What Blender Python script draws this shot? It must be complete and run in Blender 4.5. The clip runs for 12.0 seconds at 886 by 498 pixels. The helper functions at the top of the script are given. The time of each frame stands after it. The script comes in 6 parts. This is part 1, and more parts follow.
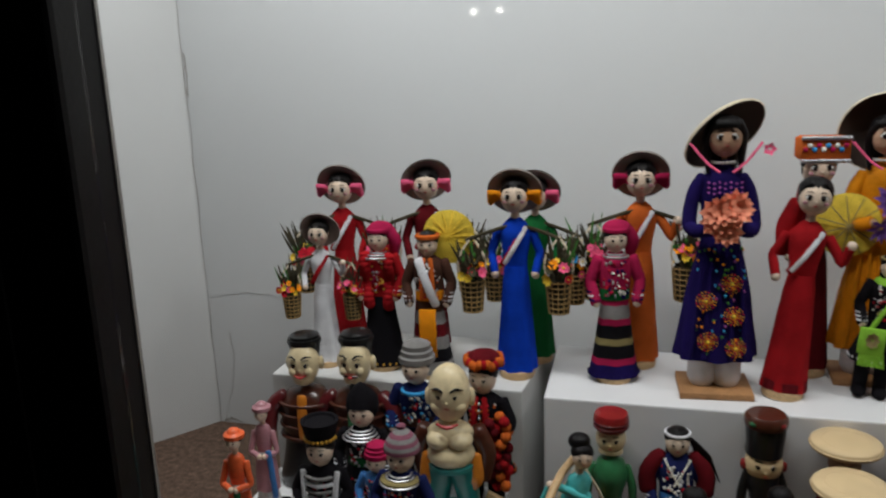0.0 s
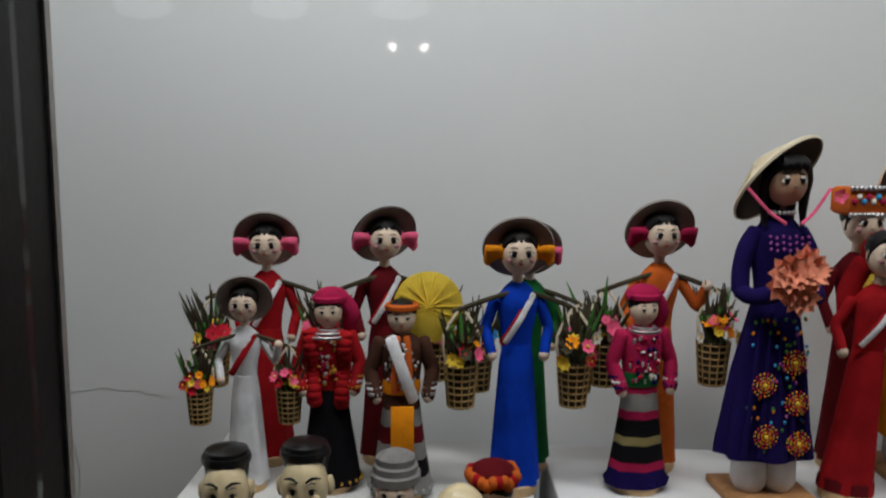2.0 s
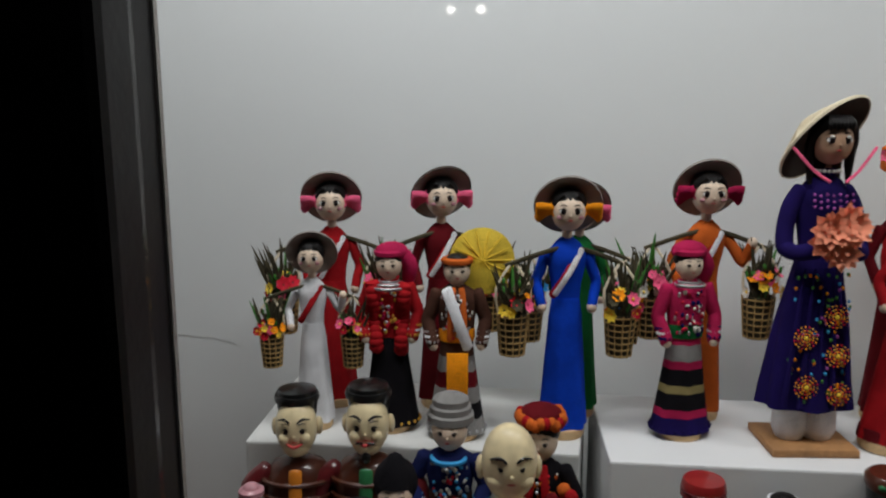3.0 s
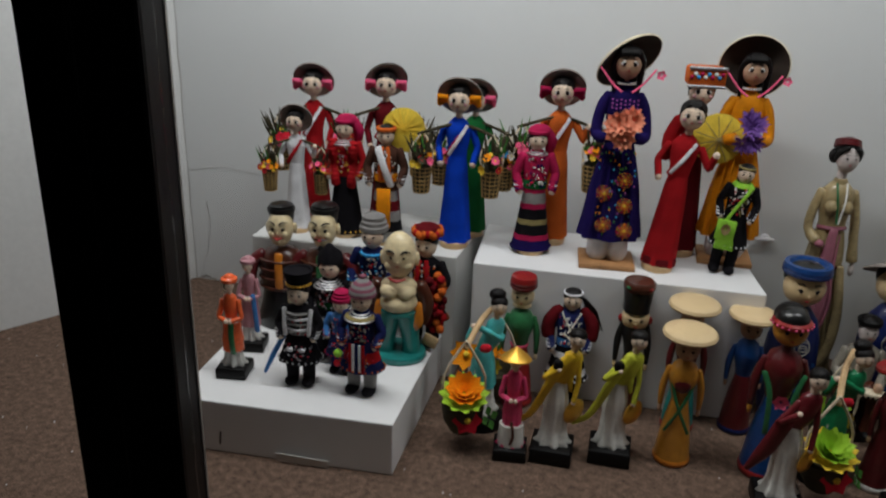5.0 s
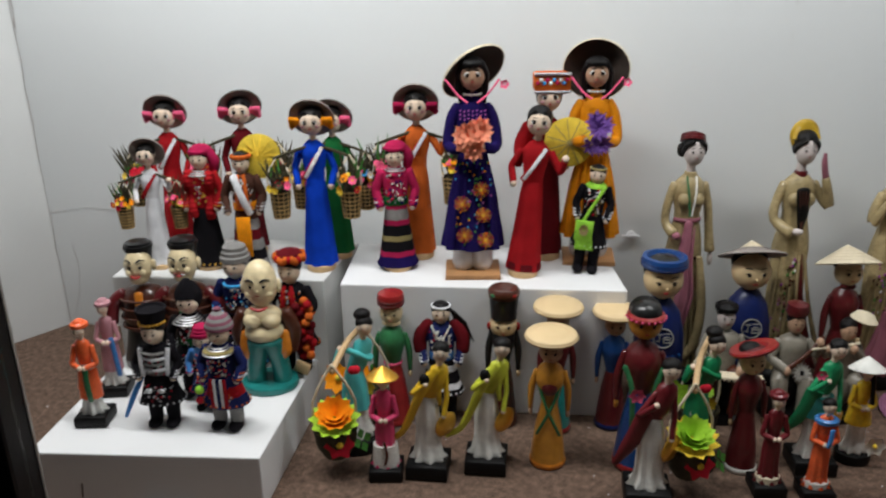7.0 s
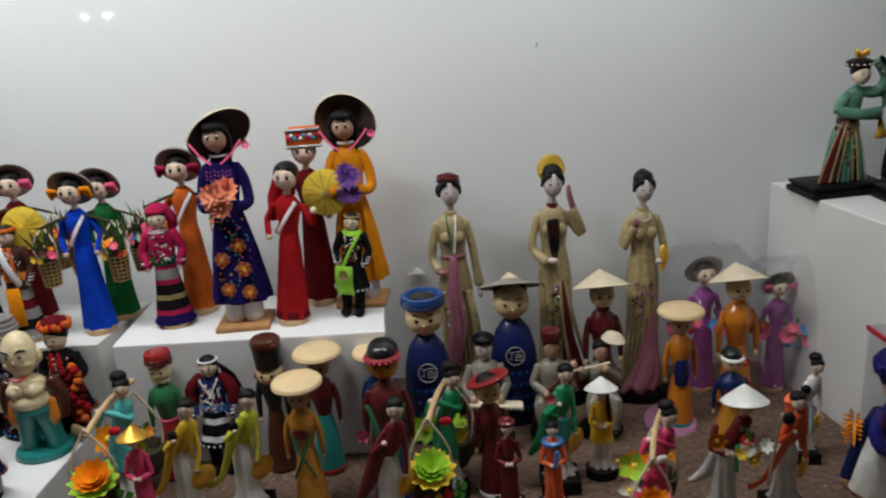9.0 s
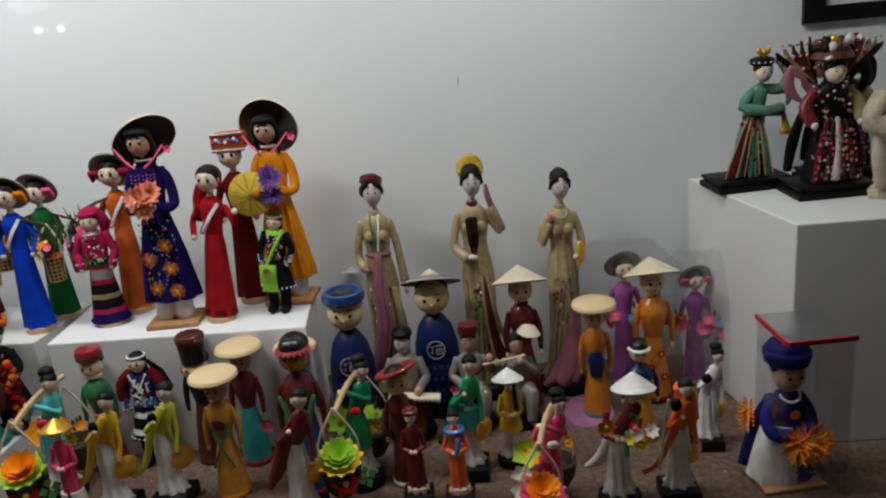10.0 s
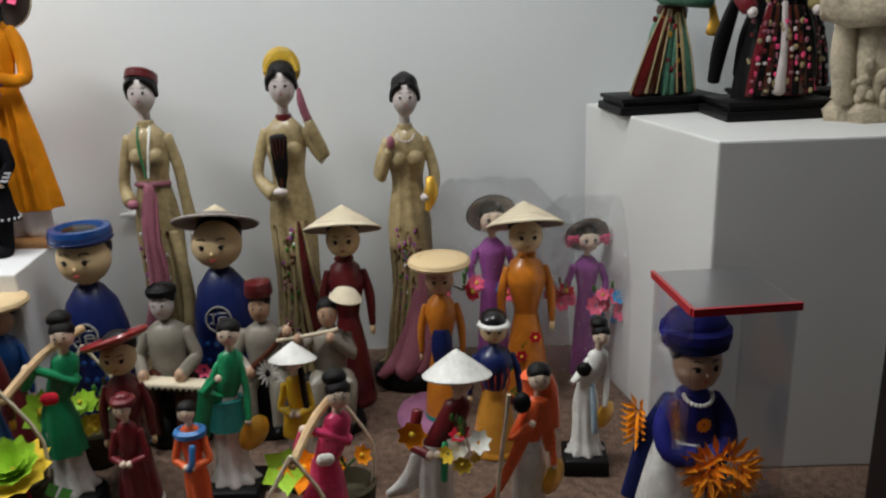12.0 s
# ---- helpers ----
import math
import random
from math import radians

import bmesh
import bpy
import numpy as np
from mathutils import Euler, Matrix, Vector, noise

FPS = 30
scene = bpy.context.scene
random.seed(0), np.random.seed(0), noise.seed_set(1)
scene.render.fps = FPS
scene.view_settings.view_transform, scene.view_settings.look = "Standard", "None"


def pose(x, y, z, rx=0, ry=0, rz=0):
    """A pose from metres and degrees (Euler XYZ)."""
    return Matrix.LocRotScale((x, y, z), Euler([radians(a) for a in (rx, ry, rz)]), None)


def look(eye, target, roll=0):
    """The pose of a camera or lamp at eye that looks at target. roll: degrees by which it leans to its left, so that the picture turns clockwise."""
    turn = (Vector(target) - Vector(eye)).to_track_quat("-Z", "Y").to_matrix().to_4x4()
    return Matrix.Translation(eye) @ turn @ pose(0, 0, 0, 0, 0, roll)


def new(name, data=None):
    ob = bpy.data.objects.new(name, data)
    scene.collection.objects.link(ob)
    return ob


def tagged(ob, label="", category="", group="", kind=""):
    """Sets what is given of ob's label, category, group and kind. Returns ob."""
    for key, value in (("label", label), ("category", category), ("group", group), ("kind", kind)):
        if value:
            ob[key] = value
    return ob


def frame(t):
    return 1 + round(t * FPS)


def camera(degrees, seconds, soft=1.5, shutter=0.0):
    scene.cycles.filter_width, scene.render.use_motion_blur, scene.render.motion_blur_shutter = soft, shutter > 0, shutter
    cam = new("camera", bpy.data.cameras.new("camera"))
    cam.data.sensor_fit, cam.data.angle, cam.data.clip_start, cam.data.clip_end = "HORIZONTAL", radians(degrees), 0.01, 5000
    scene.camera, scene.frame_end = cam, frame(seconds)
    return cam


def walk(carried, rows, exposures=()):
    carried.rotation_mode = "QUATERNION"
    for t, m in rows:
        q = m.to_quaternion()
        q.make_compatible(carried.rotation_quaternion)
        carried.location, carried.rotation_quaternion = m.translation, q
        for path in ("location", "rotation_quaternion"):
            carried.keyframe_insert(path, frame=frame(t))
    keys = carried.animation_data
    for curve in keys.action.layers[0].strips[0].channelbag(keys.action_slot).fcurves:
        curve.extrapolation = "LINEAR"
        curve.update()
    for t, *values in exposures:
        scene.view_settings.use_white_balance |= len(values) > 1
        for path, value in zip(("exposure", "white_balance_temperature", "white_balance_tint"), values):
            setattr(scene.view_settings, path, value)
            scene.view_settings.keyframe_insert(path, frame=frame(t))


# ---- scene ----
cam = camera(58.0, 12.0, 2.1, 0.35)
PATH = [
    (0, (0.274, -0.213, 0.753), (-0.242, 1.665, 0.298), -2.1),
    (0.5, (0.194, -0.13, 0.738), (-0.341, 1.747, 0.301), 0.8),
    (1, (0.118, -0.015, 0.707), (-0.387, 1.878, 0.306), 1.3),
    (1.5, (0.128, -0.044, 0.689), (-0.257, 1.893, 0.37), -0.3),
    (2, (-0.006, 0.046, 0.677), (-0.045, 2.029, 0.417), 0.5),
    (2.5, (-0.022, 0.048, 0.696), (-0.037, 2.04, 0.52), 2.2),
    (2.7, (-0.023, 0.044, 0.664), (-0.104, 2.021, 0.376), 1.6),
    (4.3, (0.305, -0.473, 0.862), (-0.1, 1.425, 0.381), -0.4),
    (4.5, (0.309, -0.479, 0.853), (-0.092, 1.394, 0.278), 0.9),
    (5, (0.323, -0.489, 0.83), (-0.028, 1.342, 0.105), 2.1),
    (5.5, (0.34, -0.487, 0.823), (0.023, 1.336, 0.063), 1.1),
    (6, (0.35, -0.475, 0.817), (0.035, 1.35, 0.062), 0.7),
    (6.5, (0.396, -0.457, 0.83), (0.152, 1.388, 0.097), 0.8),
    (6.7, (0.414, -0.459, 0.824), (0.197, 1.398, 0.113), 0.1),
    (8.3, (0.646, -0.467, 0.895), (0.537, 1.427, 0.261), -3.1),
    (8.5, (0.693, -0.466, 0.885), (0.605, 1.431, 0.255), -2.6),
    (9, (0.832, -0.486, 0.872), (0.741, 1.411, 0.245), -4.5),
    (9.5, (0.925, -0.511, 0.871), (0.831, 1.388, 0.252), -5.3),
    (10, (1.028, -0.538, 0.856), (0.895, 1.363, 0.248), -5.6),
    (10.5, (1.105, -0.452, 0.818), (0.98, 1.398, 0.068), -2.0),
    (10.8, (1.126, -0.356, 0.783), (1.034, 1.485, 0.008), -0.7),
    (11, (1.114, -0.265, 0.783), (1.032, 1.55, -0.053), -0.3),
    (11.5, (1.146, -0.15, 0.734), (1.183, 1.671, -0.093), 1.2),
    (12, (1.233, -0.119, 0.591), (1.205, 1.791, -0.001), -2.1),
]
EXPOSURES = [(0, -0.87), (1, -1.00), (2, -1.06), (2.7, -0.88), (4.3, -1.08), (5, -0.88), (5.5, -0.60), (6.5, -0.20), (8.3, -0.36), (10, -0.50), (11, -0.36), (12, -0.06)]

walk(cam, [(t, look(eye, target, roll)) for t, eye, target, roll in PATH], EXPOSURES)

# ---- world and lights ----
world = bpy.data.worlds.new("dark_hall")
scene.world = world
world.use_nodes = True
world.node_tree.nodes["Background"].inputs[0].default_value = (0.75, 0.85, 1.0, 1)
world.node_tree.nodes["Background"].inputs[1].default_value = 0.02


def area(name, eye, target, sx, sy, power, color):
    data = bpy.data.lights.new(name, "AREA")
    data.shape, data.size, data.size_y, data.energy, data.color = "RECTANGLE", sx, sy, power, color
    ob = new(name, data)
    ob.matrix_world = look(eye, target)
    return ob


# fluorescent tubes under the roof of the case, towards its front
area("tube_light", (-0.04, 0.62, 1.44), (0.04, 0.88, 0.0), 1.1, 0.12, 19.0, (0.965, 0.98, 0.985))
area("tube_light", (1.10, 0.62, 1.44), (1.10, 0.84, 0.0), 0.6, 0.12, 9.0, (0.965, 0.98, 0.985))

# ---- materials ----
MATS = {}


def mat(name, color, rough=0.6, metal=0.0, grain=60.0, vary=0.25, bump=0.15, coat=0.0, stain=5.0, sheen=0.0, spec=0.35):
    if name in MATS:
        return MATS[name]
    m = bpy.data.materials.new(name)
    m.use_nodes = True
    nt = m.node_tree
    bsdf = nt.nodes["Principled BSDF"]
    co = nt.nodes.new("ShaderNodeTexCoord")
    fine, broad = nt.nodes.new("ShaderNodeTexNoise"), nt.nodes.new("ShaderNodeTexNoise")
    fine.inputs["Scale"].default_value, broad.inputs["Scale"].default_value = grain * 6, stain * 6
    fine.inputs["Detail"].default_value = 4
    mix, ramp = nt.nodes.new("ShaderNodeMath"), nt.nodes.new("ShaderNodeMapRange")
    mix.operation = "ADD"
    ramp.inputs["From Min"].default_value, ramp.inputs["From Max"].default_value = 0.6, 1.4
    ramp.inputs["To Min"].default_value, ramp.inputs["To Max"].default_value = 1 - vary, 1 + vary
    tint = nt.nodes.new("ShaderNodeVectorMath")
    tint.operation = "SCALE"
    tint.inputs[0].default_value = color
    bmp = nt.nodes.new("ShaderNodeBump")
    bmp.inputs["Strength"].default_value, bmp.inputs["Distance"].default_value = bump, 0.002
    for n in (fine, broad):
        nt.links.new(co.outputs["Object"], n.inputs["Vector"])
    nt.links.new(fine.outputs["Fac"], mix.inputs[0])
    nt.links.new(broad.outputs["Fac"], mix.inputs[1])
    nt.links.new(mix.outputs[0], ramp.inputs["Value"])
    nt.links.new(ramp.outputs[0], tint.inputs["Scale"])
    nt.links.new(tint.outputs["Vector"], bsdf.inputs["Base Color"])
    nt.links.new(fine.outputs["Fac"], bmp.inputs["Height"])
    nt.links.new(bmp.outputs[0], bsdf.inputs["Normal"])
    bsdf.inputs["Roughness"].default_value, bsdf.inputs["Metallic"].default_value = rough, metal
    bsdf.inputs["Coat Weight"].default_value, bsdf.inputs["Coat Roughness"].default_value = coat, 0.08
    bsdf.inputs["Specular IOR Level"].default_value = spec
    bsdf.inputs["Sheen Weight"].default_value = sheen
    MATS[name] = m
    return m


def cloth(name, color, **k):
    return mat(name, color, **{**dict(rough=0.85, grain=90, vary=0.38, bump=0.5, spec=0.10), **k})


def paint(name, color, **k):
    return mat(name, color, **{**dict(rough=0.30, grain=20, vary=0.2, bump=0.05, coat=0.45, spec=0.3), **k})


def resin(name, color, **k):
    return mat(name, color, **{**dict(rough=0.30, grain=40, vary=0.28, bump=0.15, coat=0.12, spec=0.3), **k})


WHITE = cloth("white_cloth", (0.78, 0.78, 0.80))
RED, DARKRED, BLUE = cloth("red_cloth", (0.36, 0.010, 0.014)), cloth("dark_red_cloth", (0.12, 0.006, 0.010)), cloth("blue_cloth", (0.004, 0.05, 0.50))
ORANGE, PINK, MAGENTA = cloth("orange_cloth", (0.58, 0.12, 0.02)), cloth("pink_cloth", (0.85, 0.12, 0.22)), cloth("magenta_cloth", (0.42, 0.015, 0.075))
PURPLE, YELLOW, BLACK = cloth("purple_velvet", (0.012, 0.006, 0.075)), cloth("yellow_satin", (0.72, 0.25, 0.008), rough=0.5), cloth("black_cloth", (0.008, 0.007, 0.009))
GREEN, LIME, NAVY = cloth("green_cloth", (0.01, 0.12, 0.03)), cloth("lime_cloth", (0.30, 0.62, 0.06)), cloth("navy_cloth", (0.012, 0.018, 0.085))
GREY, LILAC, BROWN = cloth("grey_cloth", (0.26, 0.25, 0.24)), cloth("lilac_satin", (0.36, 0.09, 0.36), rough=0.4), cloth("brown_cloth", (0.07, 0.03, 0.02))
ROSEKNIT = cloth("rose_knit", (0.24, 0.085, 0.12))
INDIGO = cloth("indigo_satin", (0.018, 0.020, 0.16), rough=0.5)
OLIVE = cloth("olive_cloth", (0.30, 0.24, 0.10))
SKIN, HAIR = paint("cream_face", (0.76, 0.60, 0.46), rough=0.5, coat=0.1), mat("black_hair", (0.006, 0.005, 0.005), rough=0.35, grain=140, bump=0.5, spec=0.2)
BROWNSKIN = paint("tan_face", (0.50, 0.31, 0.20), rough=0.45)
EYE, LIP = paint("dark_ink", (0.012, 0.008, 0.008)), paint("red_ink", (0.50, 0.05, 0.05))
STRAW = mat("straw", (0.76, 0.66, 0.48), rough=0.8, grain=120, vary=0.3, bump=0.6)
# dark straw of some hats; also the painted shade inside the large leaf hats
STRAWSHADE = mat("dark_straw_and_hat_shade", (0.060, 0.045, 0.036), rough=0.85, grain=120, vary=0.35, bump=0.6)
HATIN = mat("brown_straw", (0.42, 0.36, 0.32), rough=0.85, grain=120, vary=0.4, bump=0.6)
GREYHAT = mat("grey_straw", (0.34, 0.30, 0.275), rough=0.85, grain=120, vary=0.3, bump=0.6)
WICKER = mat("wicker", (0.42, 0.27, 0.10), rough=0.7, grain=150, vary=0.5, bump=0.8)
TWIG = mat("dark_twig", (0.06, 0.05, 0.025), rough=0.85, grain=100, vary=0.5, bump=0.6)
LEAF = mat("leaf_green", (0.05, 0.20, 0.03), rough=0.5, vary=0.5)
WOOD = mat("pale_wood", (0.62, 0.42, 0.22), rough=0.55, grain=40, vary=0.3)
PLY = mat("brown_plywood", (0.40, 0.20, 0.08), rough=0.6, grain=30, vary=0.35)
PALEWOOD = paint("pale_turned_wood", (0.76, 0.57, 0.32), rough=0.45, coat=0.15, vary=0.12)
BONE = paint("cream_paint", (0.80, 0.66, 0.40), rough=0.35)
LWHITE = resin("white_glaze", (0.78, 0.77, 0.72))
LRED, LDRED = paint("red_lacquer", (0.30, 0.02, 0.02)), paint("maroon_lacquer", (0.11, 0.012, 0.014))
LORANGE, LYELLOW = paint("orange_lacquer", (0.62, 0.20, 0.02)), paint("amber_lacquer", (0.55, 0.24, 0.03))
LBLUE, LNAVY = paint("blue_lacquer", (0.012, 0.06, 0.22)), paint("navy_lacquer", (0.006, 0.014, 0.085), rough=0.42, coat=0.15)
LGREEN, LTEAL = paint("green_lacquer", (0.03, 0.16, 0.06)), paint("teal_lacquer", (0.02, 0.22, 0.20))
LBROWN, LBLACK = paint("brown_lacquer", (0.075, 0.020, 0.010)), paint("black_lacquer", (0.010, 0.010, 0.010))
RBLACK = resin("black_resin", (0.006, 0.0055, 0.0055), rough=0.45, coat=0.0, spec=0.15)
RRED, RORANGE, RPINK = resin("red_resin", (0.60, 0.03, 0.03)), resin("orange_resin", (0.90, 0.15, 0.045)), resin("pink_resin", (0.82, 0.07, 0.20))
RROSE, RMAROON = resin("rose_resin", (0.50, 0.24, 0.27)), resin("maroon_resin", (0.15, 0.015, 0.02))
RYELLOW, RLIME, RGREEN, RTEAL = resin("yellow_resin", (0.78, 0.50, 0.03)), resin("lime_resin", (0.62, 0.66, 0.06)), resin("green_resin", (0.02, 0.30, 0.12)), resin("turquoise_resin", (0.10, 0.55, 0.55))
PALEBLUE = resin("pale_blue_resin", (0.42, 0.58, 0.68))
RBLUE, RGREY = resin("blue_resin", (0.05, 0.20, 0.50)), resin("grey_resin", (0.26, 0.235, 0.19))
BRONZE = resin("antique_gold_resin", (0.38, 0.295, 0.15), vary=0.42, bump=0.2, grain=25, stain=4.0, rough=0.38, coat=0.3)
MAUVE, STONE = resin("mauve_resin", (0.33, 0.12, 0.16)), resin("stone_face", (0.62, 0.55, 0.52), rough=0.5)
CARVED = resin("carved_stone", (0.45, 0.38, 0.27), rough=0.7, vary=0.45, bump=0.6)
GOLD = mat("gold_paint", (0.75, 0.42, 0.06), rough=0.3, metal=0.6)
CROWN = resin("mustard_gilt", (0.52, 0.33, 0.03), rough=0.4)
SILVER = mat("silver_metal", (0.55, 0.55, 0.56), rough=0.42, metal=1.0)
CORAL, FPINK, FRED = cloth("coral_petal", (0.95, 0.36, 0.22), rough=0.6), cloth("pink_petal", (0.95, 0.14, 0.28), rough=0.6), cloth("red_petal", (0.60, 0.02, 0.04), rough=0.6)
FYELLOW, FORANGE, FPURPLE, FWHITE = cloth("yellow_petal", (0.90, 0.62, 0.06), rough=0.6), cloth("orange_petal", (0.95, 0.32, 0.01), rough=0.6), cloth("purple_petal", (0.25, 0.12, 0.45), rough=0.6), cloth("white_petal", (0.85, 0.83, 0.74), rough=0.6)
FBLUE, FLIME = cloth("blue_petal", (0.05, 0.32, 0.65), rough=0.6), mat("lime_leaf", (0.42, 0.70, 0.05), rough=0.45, vary=0.3)
NET = cloth("yellow_net", (0.72, 0.52, 0.06), rough=0.6)


# ---- figure kit ----
class Fig:
    """Collects the surfaces of one figure, facing -y, one unit high, into a single mesh."""

    def __init__(self):
        self.v, self.f, self.m, self.mats = [], [], [], []
        self.t = Matrix.Identity(4)

    def slot(self, m):
        if m not in self.mats:
            self.mats.append(m)
        return self.mats.index(m)

    def add(self, verts, faces, m, t=None):
        b, k = len(self.v), self.slot(m)
        t = self.t @ t if t else self.t
        self.v += [tuple(t @ Vector(p)) for p in verts]
        self.f += [tuple(b + i for i in q) for q in faces]
        self.m += [k] * len(faces)

    def lathe(self, prof, m, sx=1.0, sy=1.0, seg=18, t=None, wave=0.0, folds=7, caps=True):
        n = len(prof)
        vs = []
        for i, (r, z) in enumerate(prof):
            w = wave * max(0.0, 1 - i / max(1, n - 1))
            for k in range(seg):
                a = 2 * math.pi * k / seg
                rr = r * (1 + w * math.sin(folds * a + i * 0.3))
                vs.append((rr * math.cos(a) * sx, rr * math.sin(a) * sy, z))
        fs = [(i * seg + k, i * seg + (k + 1) % seg, (i + 1) * seg + (k + 1) % seg, (i + 1) * seg + k) for i in range(n - 1) for k in range(seg)]
        if caps:
            fs += [tuple(range(seg))[::-1], tuple((n - 1) * seg + k for k in range(seg))]
        self.add(vs, fs, m, t)

    def ball(self, c, r, m, seg=14, rings=9, t=None):
        r = (r, r, r) if isinstance(r, (int, float)) else r
        vs = [(0, 0, -1)]
        for i in range(1, rings):
            p = math.pi * i / rings - math.pi / 2
            vs += [(math.cos(p) * math.cos(2 * math.pi * k / seg), math.cos(p) * math.sin(2 * math.pi * k / seg), math.sin(p)) for k in range(seg)]
        vs.append((0, 0, 1))
        e = len(vs) - 1
        fs = [(0, 1 + (k + 1) % seg, 1 + k) for k in range(seg)]
        fs += [(1 + i * seg + k, 1 + i * seg + (k + 1) % seg, 1 + (i + 1) * seg + (k + 1) % seg, 1 + (i + 1) * seg + k) for i in range(rings - 2) for k in range(seg)]
        fs += [(e, e - seg + k, e - seg + (k + 1) % seg) for k in range(seg)]
        vs = [(c[0] + p[0] * r[0], c[1] + p[1] * r[1], c[2] + p[2] * r[2]) for p in vs]
        self.add(vs, fs, m, t)

    def smooth(self, pts, rad):
        """Round off a line of points and its radii with a spline through them."""
        p, r = [], []
        n = len(pts)
        for i in range(n - 1):
            a, b, c, d = pts[max(i - 1, 0)], pts[i], pts[i + 1], pts[min(i + 2, n - 1)]
            for u in (0.0, 1 / 3, 2 / 3):
                p.append(0.5 * (2 * b + (c - a) * u + (2 * a - 5 * b + 4 * c - d) * u * u + (3 * b - a - 3 * c + d) * u ** 3))
                r.append(rad[i] + (rad[i + 1] - rad[i]) * (u * u * (3 - 2 * u)))
        return p + [pts[-1]], r + [rad[-1]]

    def tube(self, pts, rad, m, seg=8, flat=1.0, t=None):
        pts = [Vector(p) for p in pts]
        rad = [rad] * len(pts) if isinstance(rad, (int, float)) else list(rad)
        if 3 <= len(pts) <= 9:
            pts, rad = self.smooth(pts, rad)
        if seg > 5:
            for end in (0, -1):
                if 0.010 < rad[end] < 0.06:
                    d = (pts[end] - pts[1 if end == 0 else -2]).normalized() * rad[end]
                    extra = [(pts[end] + d * 0.28, rad[end] * 0.8), (pts[end] + d * 0.42, rad[end] * 0.35)]
                    if end == 0:
                        pts, rad = [e[0] for e in extra[::-1]] + pts, [e[1] for e in extra[::-1]] + rad
                    else:
                        pts, rad = pts + [e[0] for e in extra], rad + [e[1] for e in extra]
        vs = []
        for i, p in enumerate(pts):
            d = (pts[min(i + 1, len(pts) - 1)] - pts[max(i - 1, 0)]).normalized()
            u = d.cross(Vector((0, 1, 0.013))).normalized()
            w = d.cross(u)
            vs += [p + rad[i] * (math.cos(2 * math.pi * k / seg) * u + flat * math.sin(2 * math.pi * k / seg) * w) for k in range(seg)]
        fs = [(i * seg + k, i * seg + (k + 1) % seg, (i + 1) * seg + (k + 1) % seg, (i + 1) * seg + k) for i in range(len(pts) - 1) for k in range(seg)]
        fs += [tuple(range(seg))[::-1], tuple((len(pts) - 1) * seg + k for k in range(seg))]
        self.add(vs, fs, m, t)

    def ring(self, c, r, thick, m, sx=1.0, sy=1.0, t=None, seg=20):
        pts = [(c[0] + r * sx * math.cos(a), c[1] + r * sy * math.sin(a), c[2]) for a in (2 * math.pi * k / seg for k in range(seg + 1))]
        self.tube(pts, thick, m, 6, t=t)

    def box(self, c, s, m, bev=0.12, t=None):
        x, y, z = (a / 2 for a in s)
        b = bev * min(x, y, z) * 2
        prof = [(x - b, y - b, -z), (x, y, -z + b), (x, y, z - b), (x - b, y - b, z)]
        vs = [(c[0] + i * px, c[1] + j * py, c[2] + pz) for px, py, pz in prof for i, j in ((-1, -1), (1, -1), (1, 1), (-1, 1))]
        fs = [(i * 4 + k, i * 4 + (k + 1) % 4, i * 4 + 4 + (k + 1) % 4, i * 4 + 4 + k) for i in range(3) for k in range(4)]
        self.add(vs, fs + [(3, 2, 1, 0), (12, 13, 14, 15)], m, t)

    def flower(self, c, r, m, n=8, mid=None, cup=0.35, aim=(0, -1, 0), layers=1, width=0.42):
        q = Vector(aim).to_track_quat("Z", "Y").to_matrix().to_4x4()
        for layer in range(layers):
            rr = r * (1 - 0.24 * layer)
            for k in range(n):
                t = Matrix.Translation(c) @ q @ Matrix.Rotation(2 * math.pi * (k + 0.5 * layer) / n, 4, "Z")
                w, h = rr * width, rr * (cup + 0.35 * layer)
                vs = [(0.1 * rr, 0, 0), (0.55 * rr, w, h * 0.45), (rr, 0, h), (0.55 * rr, -w, h * 0.45), (0.5 * rr, 0, h * 0.2), (0.45 * rr, 0, h * 0.2 - 0.05 * rr)]
                self.add(vs, [(0, 4, 1), (1, 4, 2), (2, 4, 3), (3, 4, 0), (0, 1, 5), (1, 2, 5), (2, 3, 5), (3, 0, 5)], m, t)
        if mid:
            self.ball(tuple(Vector(c) + Vector(aim) * r * 0.12), r * 0.22, mid, 8, 5)

    def face(self, c, r, skin=SKIN, eyes=0.16, fem=True, brow=True, long=1.12):
        self.ball(c, (r, r * 0.95, r * long), skin, 18, 12)
        for s in (-1, 1):
            e = (c[0] + s * r * 0.39, c[1] - r * 0.855, c[2] + r * 0.06)
            if eyes > 0.15:
                self.ball((e[0], e[1] + r * 0.005, e[2]), (r * eyes * 1.3, r * 0.045, r * eyes * 0.85), LWHITE, 10, 6)
            self.ball((e[0] - s * r * 0.02, e[1] - r * 0.015, e[2]), (r * eyes * 0.95, r * 0.045, r * eyes * 0.9), EYE, 10, 6)
            self.tube([(e[0] - s * r * eyes * 1.3, e[1] - r * 0.03, e[2] + r * eyes * 0.2), (e[0], e[1] - r * 0.01, e[2] + r * eyes * 0.95), (e[0] + s * r * eyes * 1.45, e[1] + r * 0.09, e[2] + r * eyes * 0.35)], [r * 0.02, r * 0.045, r * 0.02], EYE, 5)
            if brow:
                self.tube([(c[0] + s * r * (0.20 + 0.17 * k), c[1] - r * (0.88 - 0.07 * k), c[2] + r * (0.34 + (0.04, 0.10, 0.05)[k])) for k in range(3)], r * 0.028, EYE, 5)
